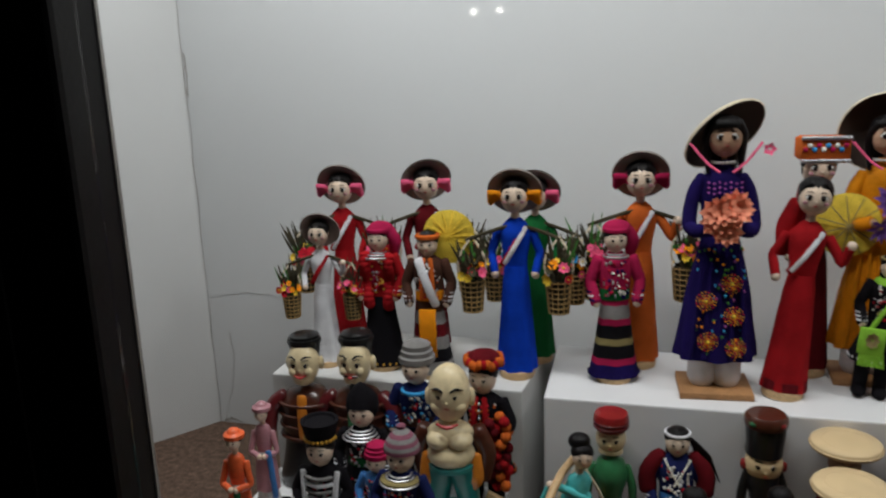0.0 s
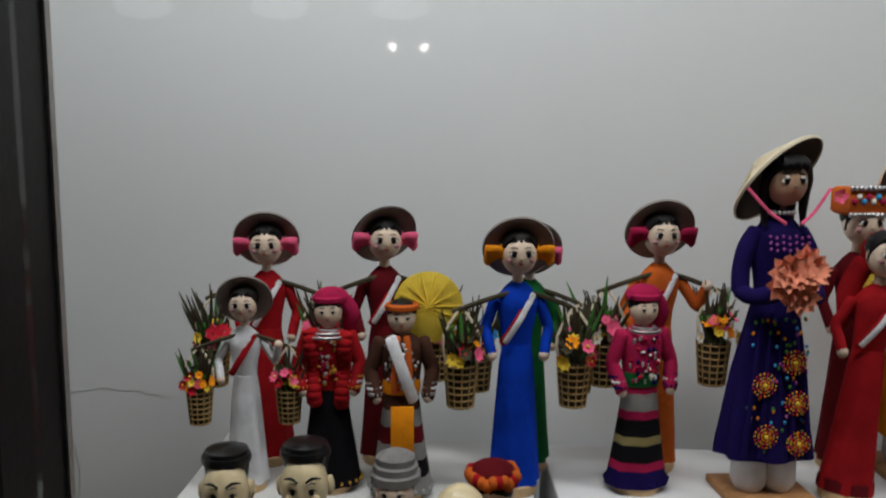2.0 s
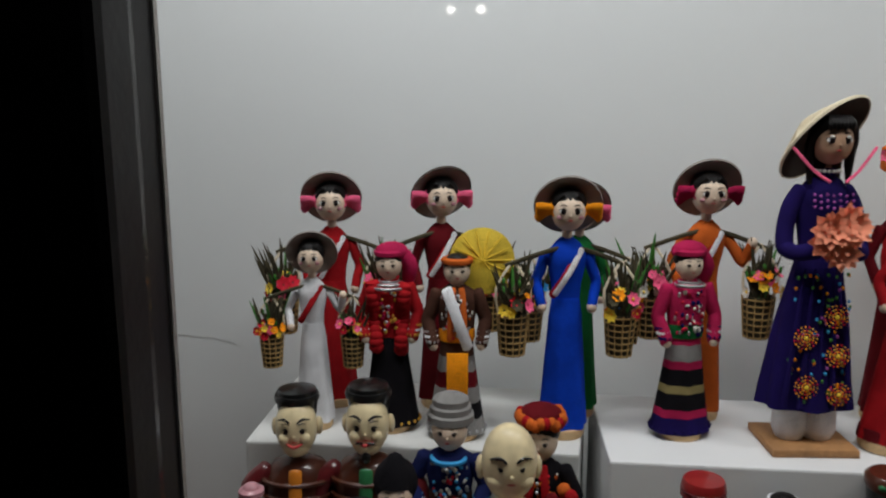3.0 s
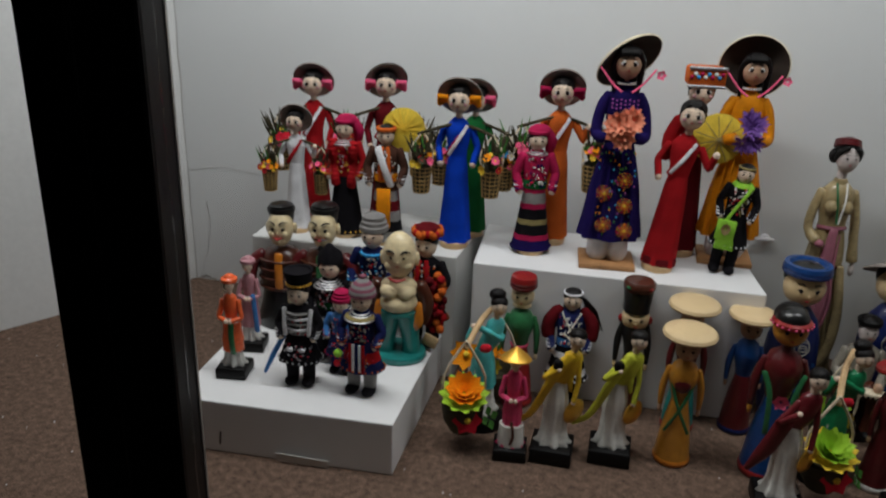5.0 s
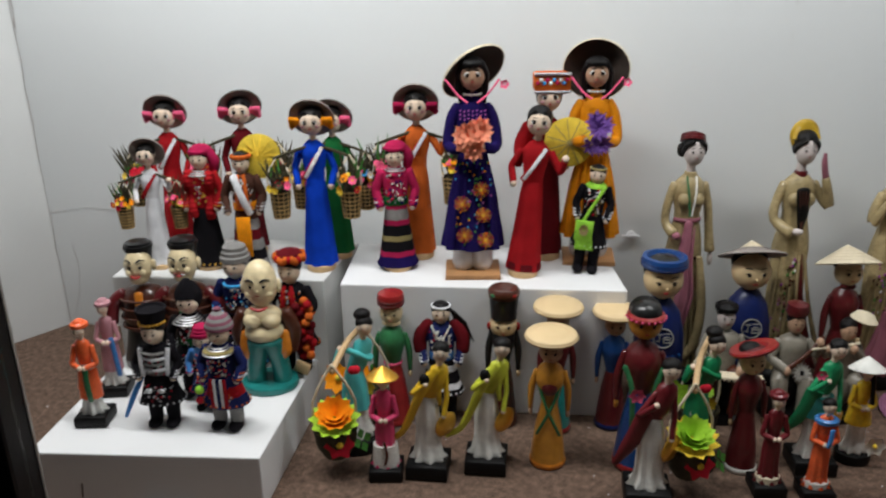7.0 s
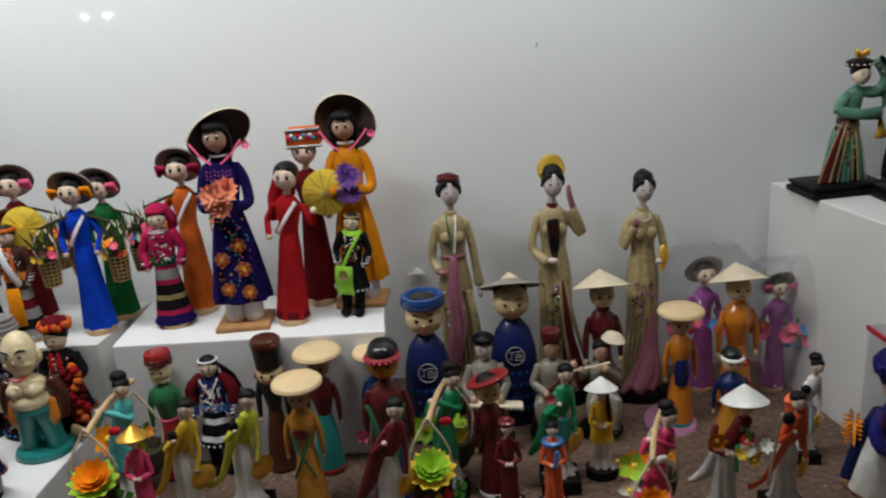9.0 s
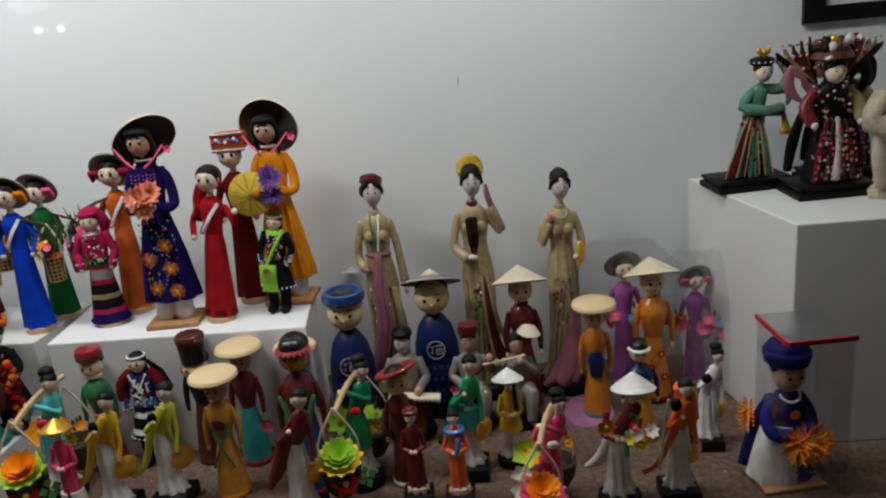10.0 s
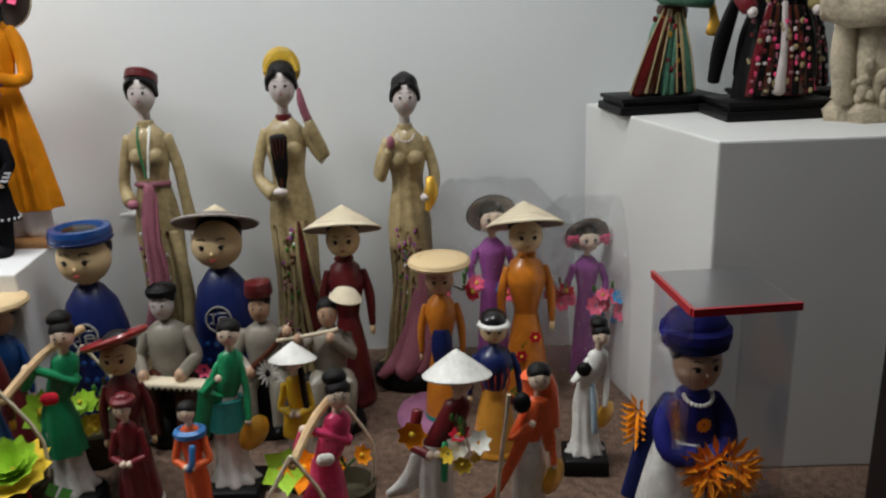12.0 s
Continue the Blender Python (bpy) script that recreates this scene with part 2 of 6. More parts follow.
        self.ball((c[0], c[1] - r * 0.98, c[2] - r * 0.16), (r * 0.07, r * 0.07, r * 0.09), skin, 6, 4)
        self.ball((c[0], c[1] - r * 0.86, c[2] - r * 0.45), (r * (0.14 if fem else 0.18), r * 0.05, r * 0.045), LIP, 8, 5)

    def hair(self, c, r, long=0.0, bun=0.0, m=HAIR):
        self.ball((c[0], c[1] + r * 0.24, c[2] + r * 0.44), (r * 1.06, r * 1.03, r * 0.88), m, 16, 10)
        if long:
            self.tube([(c[0], c[1] + r * 0.55, c[2]), (c[0], c[1] + r * 0.8, c[2] - long * 0.5), (c[0], c[1] + r * 0.7, c[2] - long)], [r * 0.9, r * 0.8, r * 0.45], m, 10, 0.6)
        if bun:
            self.ball((c[0], c[1] + r * 0.5, c[2] + r * 1.1), bun, m)

    def cone_hat(self, c, r, h, m, tilt=(0, 0), inner=None, bow=None):
        t = Matrix.Translation(c) @ Matrix.Rotation(radians(tilt[2] if len(tilt) > 2 else 0), 4, "Z") @ Euler((radians(tilt[0]), radians(tilt[1]), 0)).to_matrix().to_4x4()
        n = 9
        self.lathe([(r * (1 - k / n) + 0.002, h * (k / n) ** 0.92) for k in range(n)] + [(0.001, h)], m, t=t, seg=26, caps=False)
        self.lathe([(r * 0.985, -0.003), (r * 1.0, -0.006), (r * 1.02, 0.0), (r * 0.99, 0.006)], m, t=t, seg=26, caps=False)
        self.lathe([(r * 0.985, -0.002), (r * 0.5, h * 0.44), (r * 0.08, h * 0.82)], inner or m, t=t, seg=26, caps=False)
        for k in range(1, 6) if m is not LWHITE else ():
            self.ring((0, 0, h * (k / 6.5) ** 0.92 + 0.002), r * (1 - k / 6.5), 0.0022, m, t=t, seg=22)
        if bow:
            for s in (-1, 1):
                self.flower((c[0] + s * r * 0.82, c[1] - r * 0.35, c[2] - r * 0.35), r * 0.32, bow, 5, cup=0.5, aim=(s * 0.5, -0.8, 0))
                self.tube([(c[0] + s * r * 0.8, c[1] - r * 0.3, c[2] - r * 0.3), (c[0] + s * r * 0.4, c[1] - r * 0.62, c[2] - r * 0.62), (c[0], c[1] - r * 0.6, c[2] - r * 0.68)], [r * 0.12, r * 0.14, r * 0.12], bow, 6, 0.3)

    def arm(self, s, top, elbow, hand, rad, m, skin=SKIN, hr=1.0):
        p = [(s * top[0], top[1], top[2]), (s * elbow[0], elbow[1], elbow[2]), (s * hand[0], hand[1], hand[2])]
        a, b, c = (Vector(q) for q in p)
        self.tube([a, a.lerp(b, 0.55), b, b.lerp(c, 0.5), c], [rad * 1.05, rad, rad * 0.95, rad * 0.95, rad * 0.9], m)
        self.ball(p[2], rad * 0.95 * hr, skin, 8, 6)

    def sash(self, m, x0, z0, x1, z1, y, w=0.016):
        self.tube([(x0, y + 0.02, z0), ((x0 + x1) / 2, y - 0.012, (z0 + z1) / 2), (x1, y + 0.004, z1)], w, m, 6, 0.25)

    def basket(self, c, r, h, m=WICKER):
        self.lathe([(r * 0.73, 0), (r * 0.88, h * 0.5), (r * 0.95, h), (r * 0.86, h), (r * 0.82, h * 0.6)], TWIG, t=Matrix.Translation(c), seg=14)
        for k in range(7):
            self.ring((c[0], c[1], c[2] + h * (0.04 + 0.15 * k)), r * (0.80 + 0.035 * k), r * 0.055, m, seg=14)
        for k in range(12):
            a = 2 * math.pi * k / 12
            self.tube([(c[0] + r * 0.80 * math.cos(a), c[1] + r * 0.80 * math.sin(a), c[2]), (c[0] + r * 1.05 * math.cos(a), c[1] + r * 1.05 * math.sin(a), c[2] + h)], r * 0.05, m, 5)

    def bouquet(self, c, r, n, mats, size, rnd, twigs=6):
        for _ in range(n):
            d = Vector((rnd.uniform(-1, 1), rnd.uniform(-1, 0.4), rnd.uniform(-0.4, 1)))
            p = Vector(c) + d * r
            self.flower(tuple(p), size * rnd.uniform(0.7, 1.2), rnd.choice(mats), 7, FYELLOW if rnd.random() < 0.4 else None, aim=tuple((d + Vector((0, -0.6, 0.2))).normalized()))
        for _ in range(twigs):
            d = Vector((rnd.uniform(-1, 1), rnd.uniform(-0.5, 0.5), rnd.uniform(0.6, 1.6)))
            self.tube([Vector(c), Vector(c) + d * r * 0.6, Vector(c) + d * r * 1.2], [0.006, 0.005, 0.002], rnd.choice((TWIG, TWIG, LEAF)), 5)
            self.ball(tuple(Vector(c) + d * r * 1.0), (r * 0.12, r * 0.10, r * 0.24), rnd.choice((TWIG, LEAF)), 6, 4)

    def pole(self, rnd, x0=0.215, z=0.70, mats=(FPINK, FYELLOW, FORANGE, FRED), y=-0.02, r=0.062, drop=0.26):
        self.tube([(-x0 * 1.15, y, z - 0.05), (-x0 * 0.5, y - 0.02, z), (0, y, z + 0.02), (x0 * 0.5, y, z), (x0 * 1.15, y, z - 0.05)], 0.009, TWIG, 6)
        for s in (-1, 1):
            b = (s * x0, y - 0.02, z - drop - 0.12)
            self.basket(b, r, 0.16)
            for q in (-1, 1):
                self.tube([(s * x0, y, z - 0.03), (s * x0 + q * r * 1.1, y - 0.03, z - drop * 0.5), (s * x0 + q * r * 0.9, y - 0.02, z - drop + 0.03)], 0.006, STRAW, 5)
            for _ in range(26):
                d = Vector((rnd.uniform(-0.5, 0.5), rnd.uniform(-0.5, 0.5), 1)).normalized() * rnd.uniform(0.14, 0.27)
                o = Vector((b[0] + rnd.uniform(-0.5, 0.5) * r, b[1] + rnd.uniform(-0.5, 0.5) * r, b[2] + 0.13))
                self.tube([o, o + d * 0.6, o + d], [0.006, 0.008, 0.002], rnd.choice((TWIG, TWIG, TWIG, TWIG, TWIG, LEAF)), 5)
            self.bouquet((b[0], b[1] - 0.04, b[2] + 0.19), r * 0.95, 11, mats, r * 0.46, rnd, 8)

    def beads(self, rnd, n, x, y, z0, z1, mats, size=0.009):
        for _ in range(n):
            px, pz = rnd.uniform(-x, x), rnd.uniform(z0, z1)
            py = -y * math.sqrt(max(0.05, 1 - (px / (x * 1.15)) ** 2))
            self.ball((px, py, pz), (size * rnd.uniform(0.6, 1.3), size * 0.6, size * rnd.uniform(0.6, 1.3)), rnd.choice(mats), 6, 4)

    def done(self, name, label, loc, height, rz=0.0, category="doll", group="", smooth=True, lean=0.0):
        me = bpy.data.meshes.new(name)
        me.from_pydata([tuple(c * height for c in p) for p in self.v], [], self.f)
        for m in self.mats:
            me.materials.append(m)
        me.polygons.foreach_set("material_index", self.m)
        me.polygons.foreach_set("use_smooth", [smooth] * len(self.f))
        me.set_sharp_from_angle(angle=radians(50))
        me.update()
        ob = new(name, me)
        ob.matrix_world = pose(*loc, 0, lean, rz)
        return tagged(ob, label, category, group)


def rnd_for(n):
    return random.Random(n)


# ---- structure ----
def part(name, bm, material, parent=None, label=""):
    me = bpy.data.meshes.new(name)
    bm.to_mesh(me)
    bm.free()
    me.materials.append(material)
    ob = new(name, me)
    if parent:
        ob.parent = parent
    return tagged(ob, label)


def prism(points, z0, z1, bevel=0.0):
    """An upright block over a ground plan."""
    bm = bmesh.new()
    low = [bm.verts.new((x, y, z0)) for x, y in points]
    top = [bm.verts.new((x, y, z1)) for x, y in points]
    n = len(points)
    bm.faces.new(low[::-1])
    bm.faces.new(top)
    for k in range(n):
        bm.faces.new((low[k], low[(k + 1) % n], top[(k + 1) % n], top[k]))
    bmesh.ops.recalc_face_normals(bm, faces=bm.faces)
    if bevel:
        bmesh.ops.bevel(bm, geom=list(bm.edges), offset=bevel, segments=2, affect="EDGES", profile=0.6)
    return bm


def wall_between(a, b, thick, z0, z1):
    """A wall whose inner face runs from a to b, thick to the left of that way."""
    d = (Vector(b) - Vector(a)).normalized()
    n = Vector((-d.y, d.x)) * thick
    return prism([a, b, tuple(Vector(b) + n), tuple(Vector(a) + n)], z0, z1)


WALL = mat("white_wall_paint", (0.74, 0.76, 0.76), rough=0.55, grain=12, vary=0.04, bump=0.06, stain=0.4)
WALL2 = mat("white_panel_paint", (0.72, 0.73, 0.72), rough=0.6, grain=12, vary=0.06, bump=0.08, stain=0.6)
CARPET = mat("brown_carpet", (0.140, 0.088, 0.062), rough=0.95, grain=48, vary=0.72, bump=1.0, stain=14.0)
PLINTH = mat("white_plinth_paint", (0.80, 0.80, 0.80), rough=0.6, grain=35, vary=0.05, bump=0.2, stain=1.5)
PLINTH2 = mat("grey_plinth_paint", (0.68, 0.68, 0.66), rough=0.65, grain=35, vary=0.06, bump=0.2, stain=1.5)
FRAME = mat("black_frame_paint", (0.007, 0.006, 0.006), rough=0.42, grain=30, vary=0.3, bump=0.1, spec=0.2)
DARK = mat("dark_hall_wall", (0.03, 0.03, 0.032), rough=0.8)

SLOPE = -0.020
C0 = (-0.645, 1.230)
CR = (2.3, C0[1] + SLOPE * (2.3 - C0[0]))
CL = (-1.255, 0.345)
tagged(part("wall_back", wall_between(CR, C0, -0.05, -0.02, 1.5), WALL), "white painted back wall of the showcase", "wall", kind="structure")
tagged(part("wall_left", wall_between(C0, CL, -0.05, -0.02, 1.5), WALL2), "white splayed side wall with fine cracks", "wall", kind="structure")
tagged(part("wall_right", wall_between((2.3, 0.32), CR, -0.05, -0.02, 1.5), WALL2), "white side wall of the showcase", "wall", kind="structure")
tagged(part("floor", prism([(-1.4, 0.30), (2.4, 0.30), (2.4, 1.5), (-1.4, 1.5)], -0.05, 0.0), CARPET), "brown speckled carpet floor of the showcase", "floor", kind="structure")
tagged(part("ceiling", prism([(-1.4, 0.30), (2.4, 0.30), (2.4, 1.5), (-1.4, 1.5)], 1.5, 1.55), WALL2), "white roof of the showcase", "ceiling", kind="structure")
tagged(part("trim", prism([(-1.4, 0.29), (2.4, 0.29), (2.4, 0.38), (-1.4, 0.38)], -0.9, -0.002), FRAME), "black base panel below the showcase glass", "panel", kind="structure")
# dark frame fixed on the back wall near its right end
def on_back(x0, x1, d0, d1, z0, z1):
    y = lambda x, d: C0[1] + SLOPE * (x - C0[0]) - d
    return prism([(x0, y(x0, d1)), (x1, y(x1, d1)), (x1, y(x1, d0)), (x0, y(x0, d0))], z0, z1)


tagged(part("trim", on_back(1.682, 1.724, -0.004, 0.014, 0.728, 1.25), FRAME), "dark upright of a frame on the back wall", "frame", kind="structure")
tagged(part("trim", on_back(1.7245, 2.25, -0.004, 0.014, 0.728, 0.760), FRAME), "dark bottom rail of a frame on the back wall", "frame", kind="structure")
# the hall round the camera
tagged(part("hall_floor", prism([(-4, -6), (5, -6), (5, 0.285), (-4, 0.285)], -0.95, -0.9), DARK), "dark floor of the hall", "floor", kind="structure")
tagged(part("hall_ceiling", prism([(-4, -6), (5, -6), (5, 0.285), (-4, 0.285)], 2.2, 2.25), DARK), "dark ceiling of the hall", "ceiling", kind="structure")
tagged(part("hall_wall", prism([(-4, -6.1), (5, -6.1), (5, -6), (-4, -6)], -0.9, 2.2), DARK), "dark far wall of the hall", "wall", kind="structure")
tagged(part("hall_wall", prism([(-4.1, -6), (-4, -6), (-4, 0.285), (-4.1, 0.285)], -0.9, 2.2), DARK), "dark side wall of the hall", "wall", kind="structure")
tagged(part("hall_wall", prism([(5, -6), (5.1, -6), (5.1, 0.285), (5, 0.285)], -0.9, 2.2), DARK), "dark side wall of the hall", "wall", kind="structure")
tagged(part("trim", prism([(-4, 0.29), (5, 0.29), (5, 0.38), (-4, 0.38)], 1.56, 2.2), DARK), "dark panel above the showcase", "panel", kind="structure")


def post(loc, w, label):
    """A showcase mullion: two black bars with a groove between them and a thin lighter strip that paints the edge's
    highlight at the glass.
    """
    root = new("window_post")
    root.matrix_world = pose(*loc)
    tagged(root, label, "window frame", kind="structure")
    part("outer_bar", prism([(-w / 2, -0.02), (-w * 0.08, -0.02), (-w * 0.08, 0.03), (-w / 2, 0.03)], -0.9, 1.56, 0.004), FRAME, root)
    part("inner_bar", prism([(-w * 0.04, -0.03), (w / 2, -0.03), (w / 2, 0.03), (-w * 0.04, 0.03)], -0.9, 1.56, 0.006), FRAME, root)
    part("groove", prism([(-w * 0.09, -0.01), (-w * 0.03, -0.01), (-w * 0.03, 0.02), (-w * 0.09, 0.02)], -0.9, 1.56), mat("grey_frame_metal", (0.06, 0.06, 0.062), rough=0.4, metal=0.5), root)
    # lighter strip stands in for the thin highlight along the bar's edge
    part("edge_highlight", prism([(w / 2, 0.022), (w / 2 + 0.0015, 0.022), (w / 2 + 0.0015, 0.026), (w / 2, 0.026)], -0.9, 1.56), mat("edge_highlight_tone", (0.30, 0.28, 0.26), rough=0.4, metal=0.4), root)
    return root


post((-0.2530, 0.345, 0), 0.163, "black painted mullion of the showcase window")
post((1.605, 0.345, 0), 0.172, "black painted mullion at the showcase's end")

# plinths
step = part("plinth", prism([(-0.330, 0.562), (0.048, 0.572), (0.060, 0.905), (-0.330, 0.90)], 0.0, 0.098, 0.003), PLINTH)
tagged(step, "low white painted plinth with a torn paper strip", "plinth", "plinths")
tagged(part("plinth", prism([(-0.335, 0.908), (0.082, 0.908), (0.106, 1.125), (-0.335, 1.15)], 0.0, 0.262, 0.003), PLINTH2), "tall greyish plinth behind the low step", "plinth", "plinths")
tagged(part("plinth", prism([(0.117, 0.893), (0.645, 0.889), (0.621, 1.104), (0.111, 1.120)], 0.0, 0.262, 0.003), PLINTH), "tall white plinth carrying large dolls", "plinth", "plinths")
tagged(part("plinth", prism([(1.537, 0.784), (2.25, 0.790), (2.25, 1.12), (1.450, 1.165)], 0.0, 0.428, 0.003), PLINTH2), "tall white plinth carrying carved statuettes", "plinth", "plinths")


# ---- figures: families ----
def rag_doll(label, loc, height, dress, rz=0, hat=None, bow=None, sash=None, skirt=None, poled=False, arms="down", seed=1, hatt=(55, 0), hem=None, flowers=(FPINK, FYELLOW, FORANGE, FRED), name="cloth_doll"):
    """A slim cloth doll in a long dress, with a round painted head and a hat tied with ribbons."""
    g, rnd = Fig(), rnd_for(seed)
    g.t = Matrix.Diagonal((0.94, 0.94, 1.03, 1))
    g.lathe([(0.088, 0), (0.092, 0.01), (0.09, 0.035), (0.06, 0.036)], WOOD)
    g.lathe([(0.098, 0.035), (0.092, 0.12), (0.078, 0.3), (0.066, 0.46), (0.056, 0.53)], skirt or dress, sy=0.8, wave=0.11, folds=6, seg=28)
    if hem:
        g.lathe([(0.103, 0.035), (0.10, 0.075), (0.09, 0.076)], hem, sy=0.8)
    g.lathe([(0.056, 0.52), (0.06, 0.58), (0.078, 0.66), (0.08, 0.70), (0.05, 0.735), (0.025, 0.755)], dress, sy=0.7)
    g.lathe([(0.021, 0.74), (0.021, 0.80)], SKIN, seg=10)
    if arms == "down":
        for s in (-1, 1):
            g.arm(s, (0.085, 0, 0.69), (0.12, 0.0, 0.59), (0.10, -0.04, 0.50), 0.022, dress)
    elif arms == "up":
        g.arm(-1, (0.085, 0, 0.69), (0.13, 0.0, 0.60), (0.11, -0.05, 0.52), 0.022, dress)
        g.arm(1, (0.085, 0, 0.69), (0.15, -0.02, 0.60), (0.17, -0.06, 0.68), 0.022, dress)
    if sash:
        g.sash(sash, 0.055, 0.715, -0.05, 0.55, -0.058, 0.011)
        g.sash(RED, 0.043, 0.70, -0.060, 0.545, -0.052, 0.015)
    if hat:
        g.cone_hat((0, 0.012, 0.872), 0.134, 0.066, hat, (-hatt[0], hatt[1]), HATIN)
        for s in (-1, 1):
            if bow:
                for k in range(3):
                    g.tube([(s * 0.045, -0.035, 0.852), (s * 0.085, -0.055 + 0.012 * k, 0.872 - 0.012 * k), (s * 0.124, -0.045 + 0.014 * k, 0.868 - 0.022 * k)], [0.006, 0.013, 0.017], bow, 8, 0.3)
                g.tube([(s * 0.062, -0.03, 0.885), (s * 0.055, -0.045, 0.845), (0, -0.048, 0.818)], [0.010, 0.014, 0.014], bow, 8, 0.35)
    if poled:
        g.pole(rnd, mats=flowers)
    g.t = Matrix.Identity(4)
    c = (0, -0.020, 0.878)
    g.face(c, 0.065, eyes=0.19, long=1.14)
    for s in (-1, 1):
        g.ball((s * 0.038, -0.069, 0.860), (0.012, 0.005, 0.008), RROSE, 8, 5)
        g.tube([(s * 0.022, -0.052, 0.938), (s * 0.050, -0.036, 0.905), (s * 0.057, -0.02, 0.855)], [0.014, 0.015, 0.008], HAIR, 6)
    g.hair(c, 0.065)
    return g, lambda lean=0.0: g.done(name, label, loc, height, rz, group="cloth dolls", lean=lean)


def aodai_doll(label, loc, height, dress, bloom, rz, motif, seed):
    """A tall doll in a long split dress with white trousers, a large leaf hat and a bouquet."""
    g, rnd = Fig(), rnd_for(seed)
    g.box((0, 0, 0.012), (0.24, 0.20, 0.024), PLY)
    for s in (-1, 1):
        g.lathe([(0.038, 0.024), (0.050, 0.05), (0.046, 0.18)], WHITE, t=Matrix.Translation((s * 0.04, 0, 0)), seg=12)
    g.lathe([(0.132, 0.125), (0.127, 0.17), (0.116, 0.24), (0.108, 0.3), (0.100, 0.36), (0.088, 0.42), (0.070, 0.50), (0.058, 0.555), (0.056, 0.59), (0.066, 0.65), (0.072, 0.70), (0.066, 0.745), (0.045, 0.77), (0.027, 0.785)], dress, sy=0.60, seg=40, wave=0.10, folds=7)
    g.lathe([(0.024, 0.775), (0.023, 0.82)], BROWNSKIN, seg=10)
    g.lathe([(0.029, 0.775), (0.029, 0.802), (0.025, 0.803)], dress, seg=14)
    for k in range(10):
        a = math.pi * (k / 9)
        g.ball((0.034 * math.cos(a), -0.012 - 0.03 * math.sin(a), 0.795), 0.006, LWHITE, 6, 4)
    c = (0.0, -0.03, 0.876)
    g.face(c, 0.053, BROWNSKIN, eyes=0.19, long=1.2)
    g.hair(c, 0.055, long=0.40)
    for s in (-1, 1):
        g.ball((s * 0.021, -0.078, 0.8885), (0.007, 0.003, 0.004), LWHITE, 6, 4)
        g.tube([(s * 0.03, -0.055, 0.925), (s * 0.052, -0.035, 0.885), (s * 0.054, -0.02, 0.83), (s * 0.05, -0.03, 0.76)], [0.018, 0.016, 0.014, 0.006], HAIR, 8)
    for k in range(7):
        x = -0.030 + 0.010 * k
        g.tube([(x * 0.8, -0.060, 0.940), (x, -0.080, 0.925), (x, -0.080, 0.905 + 0.004 * (k % 2))], [0.008, 0.007, 0.003], HAIR, 5)
    # pale straw outside; the shade inside the hat is put into the inner colour
    g.cone_hat((0.006 if motif else 0.0, 0.032, 0.880), 0.146, 0.080, STRAW, (-52, 0, 38) if motif else (-72, 0, -4), STRAWSHADE)
    for s in (-1, 1):
        g.tube([(s * 0.058, 0.0, 0.742), (s * 0.082, 0.0, 0.70), (s * 0.097, -0.005, 0.64), (s * 0.102, -0.02, 0.585)], [0.024, 0.025, 0.024, 0.024], dress, 12)
        g.tube([(s * 0.102, -0.02, 0.585), (s * 0.085, -0.06, 0.575), (s * 0.045, -0.095, 0.59)], [0.023, 0.023, 0.025], dress, 12)
        g.ball((s * 0.038, -0.105, 0.592), 0.015, BROWNSKIN, 8, 5)
        g.tube([(s * 0.11, -0.05, 0.86), (s * 0.06, -0.07, 0.80), (s * 0.02, -0.085, 0.77)], 0.0045, FPINK, 5)
    for k in range(5):
        g.tube([(0.05 - 0.025 * k, -0.045 - 0.006 * (k % 2), 0.53), (0.07 - 0.035 * k, -0.062, 0.35), (0.09 - 0.045 * k, -0.070, 0.135)], [0.003, 0.007, 0.010], dress, 6)
    g.flower((0.13, -0.06, 0.84), 0.022, FPINK, 5)
    for k in range(9):
        d = Vector((rnd.uniform(-0.034, 0.034), -0.12 + rnd.uniform(-0.02, 0.02), 0.625 + rnd.uniform(-0.055, 0.055)))
        g.flower(tuple(d), 0.052, bloom, 8, None, aim=(d.x * 9, -1, (d.z - 0.62) * 7), layers=2, width=0.34 if bloom is CORAL else 0.16)
    if motif:
        for x, z in ((0.035, 0.40), (-0.045, 0.34), (0.045, 0.29), (-0.035, 0.20), (0.055, 0.18)):
            y = -0.062 * (1.24 - 0.55 * z) - 0.008
            for k in range(18):
                a = 2 * math.pi * k / 18
                for q in (0.012, 0.021, 0.031):
                    g.ball((x + q * math.cos(a + q * 20), y - 0.004 + q * 0.1, z + q * math.sin(a + q * 20)), 0.0032, (FORANGE, GOLD, FRED)[(k + int(q * 999)) % 3], 5, 4)
            g.ball((x, y - 0.004, z), (0.007, 0.005, 0.007), FYELLOW, 8, 5)
        for _ in range(90):
            x, z = rnd.uniform(-0.08, 0.08), rnd.uniform(0.12, 0.52)
            y = -math.sqrt(max(0.0, 1 - (x / 0.115) ** 2)) * 0.068 * (1.15 - 0.5 * z) - 0.004
            g.ball((x, y, z), (0.0045, 0.004, 0.006), rnd.choice((LEAF, LEAF, FBLUE, FORANGE, LILAC)), 5, 4)
        for k in range(7):
            for j in range(3):
                g.ball((-0.05 + 0.017 * k, -0.066 - 0.004 * j, 0.735 - 0.016 * j - 0.004 * (k % 2)), 0.0045, LILAC, 6, 4)
    return g.done("dress_doll", label, loc, height, rz, group="large dress dolls")


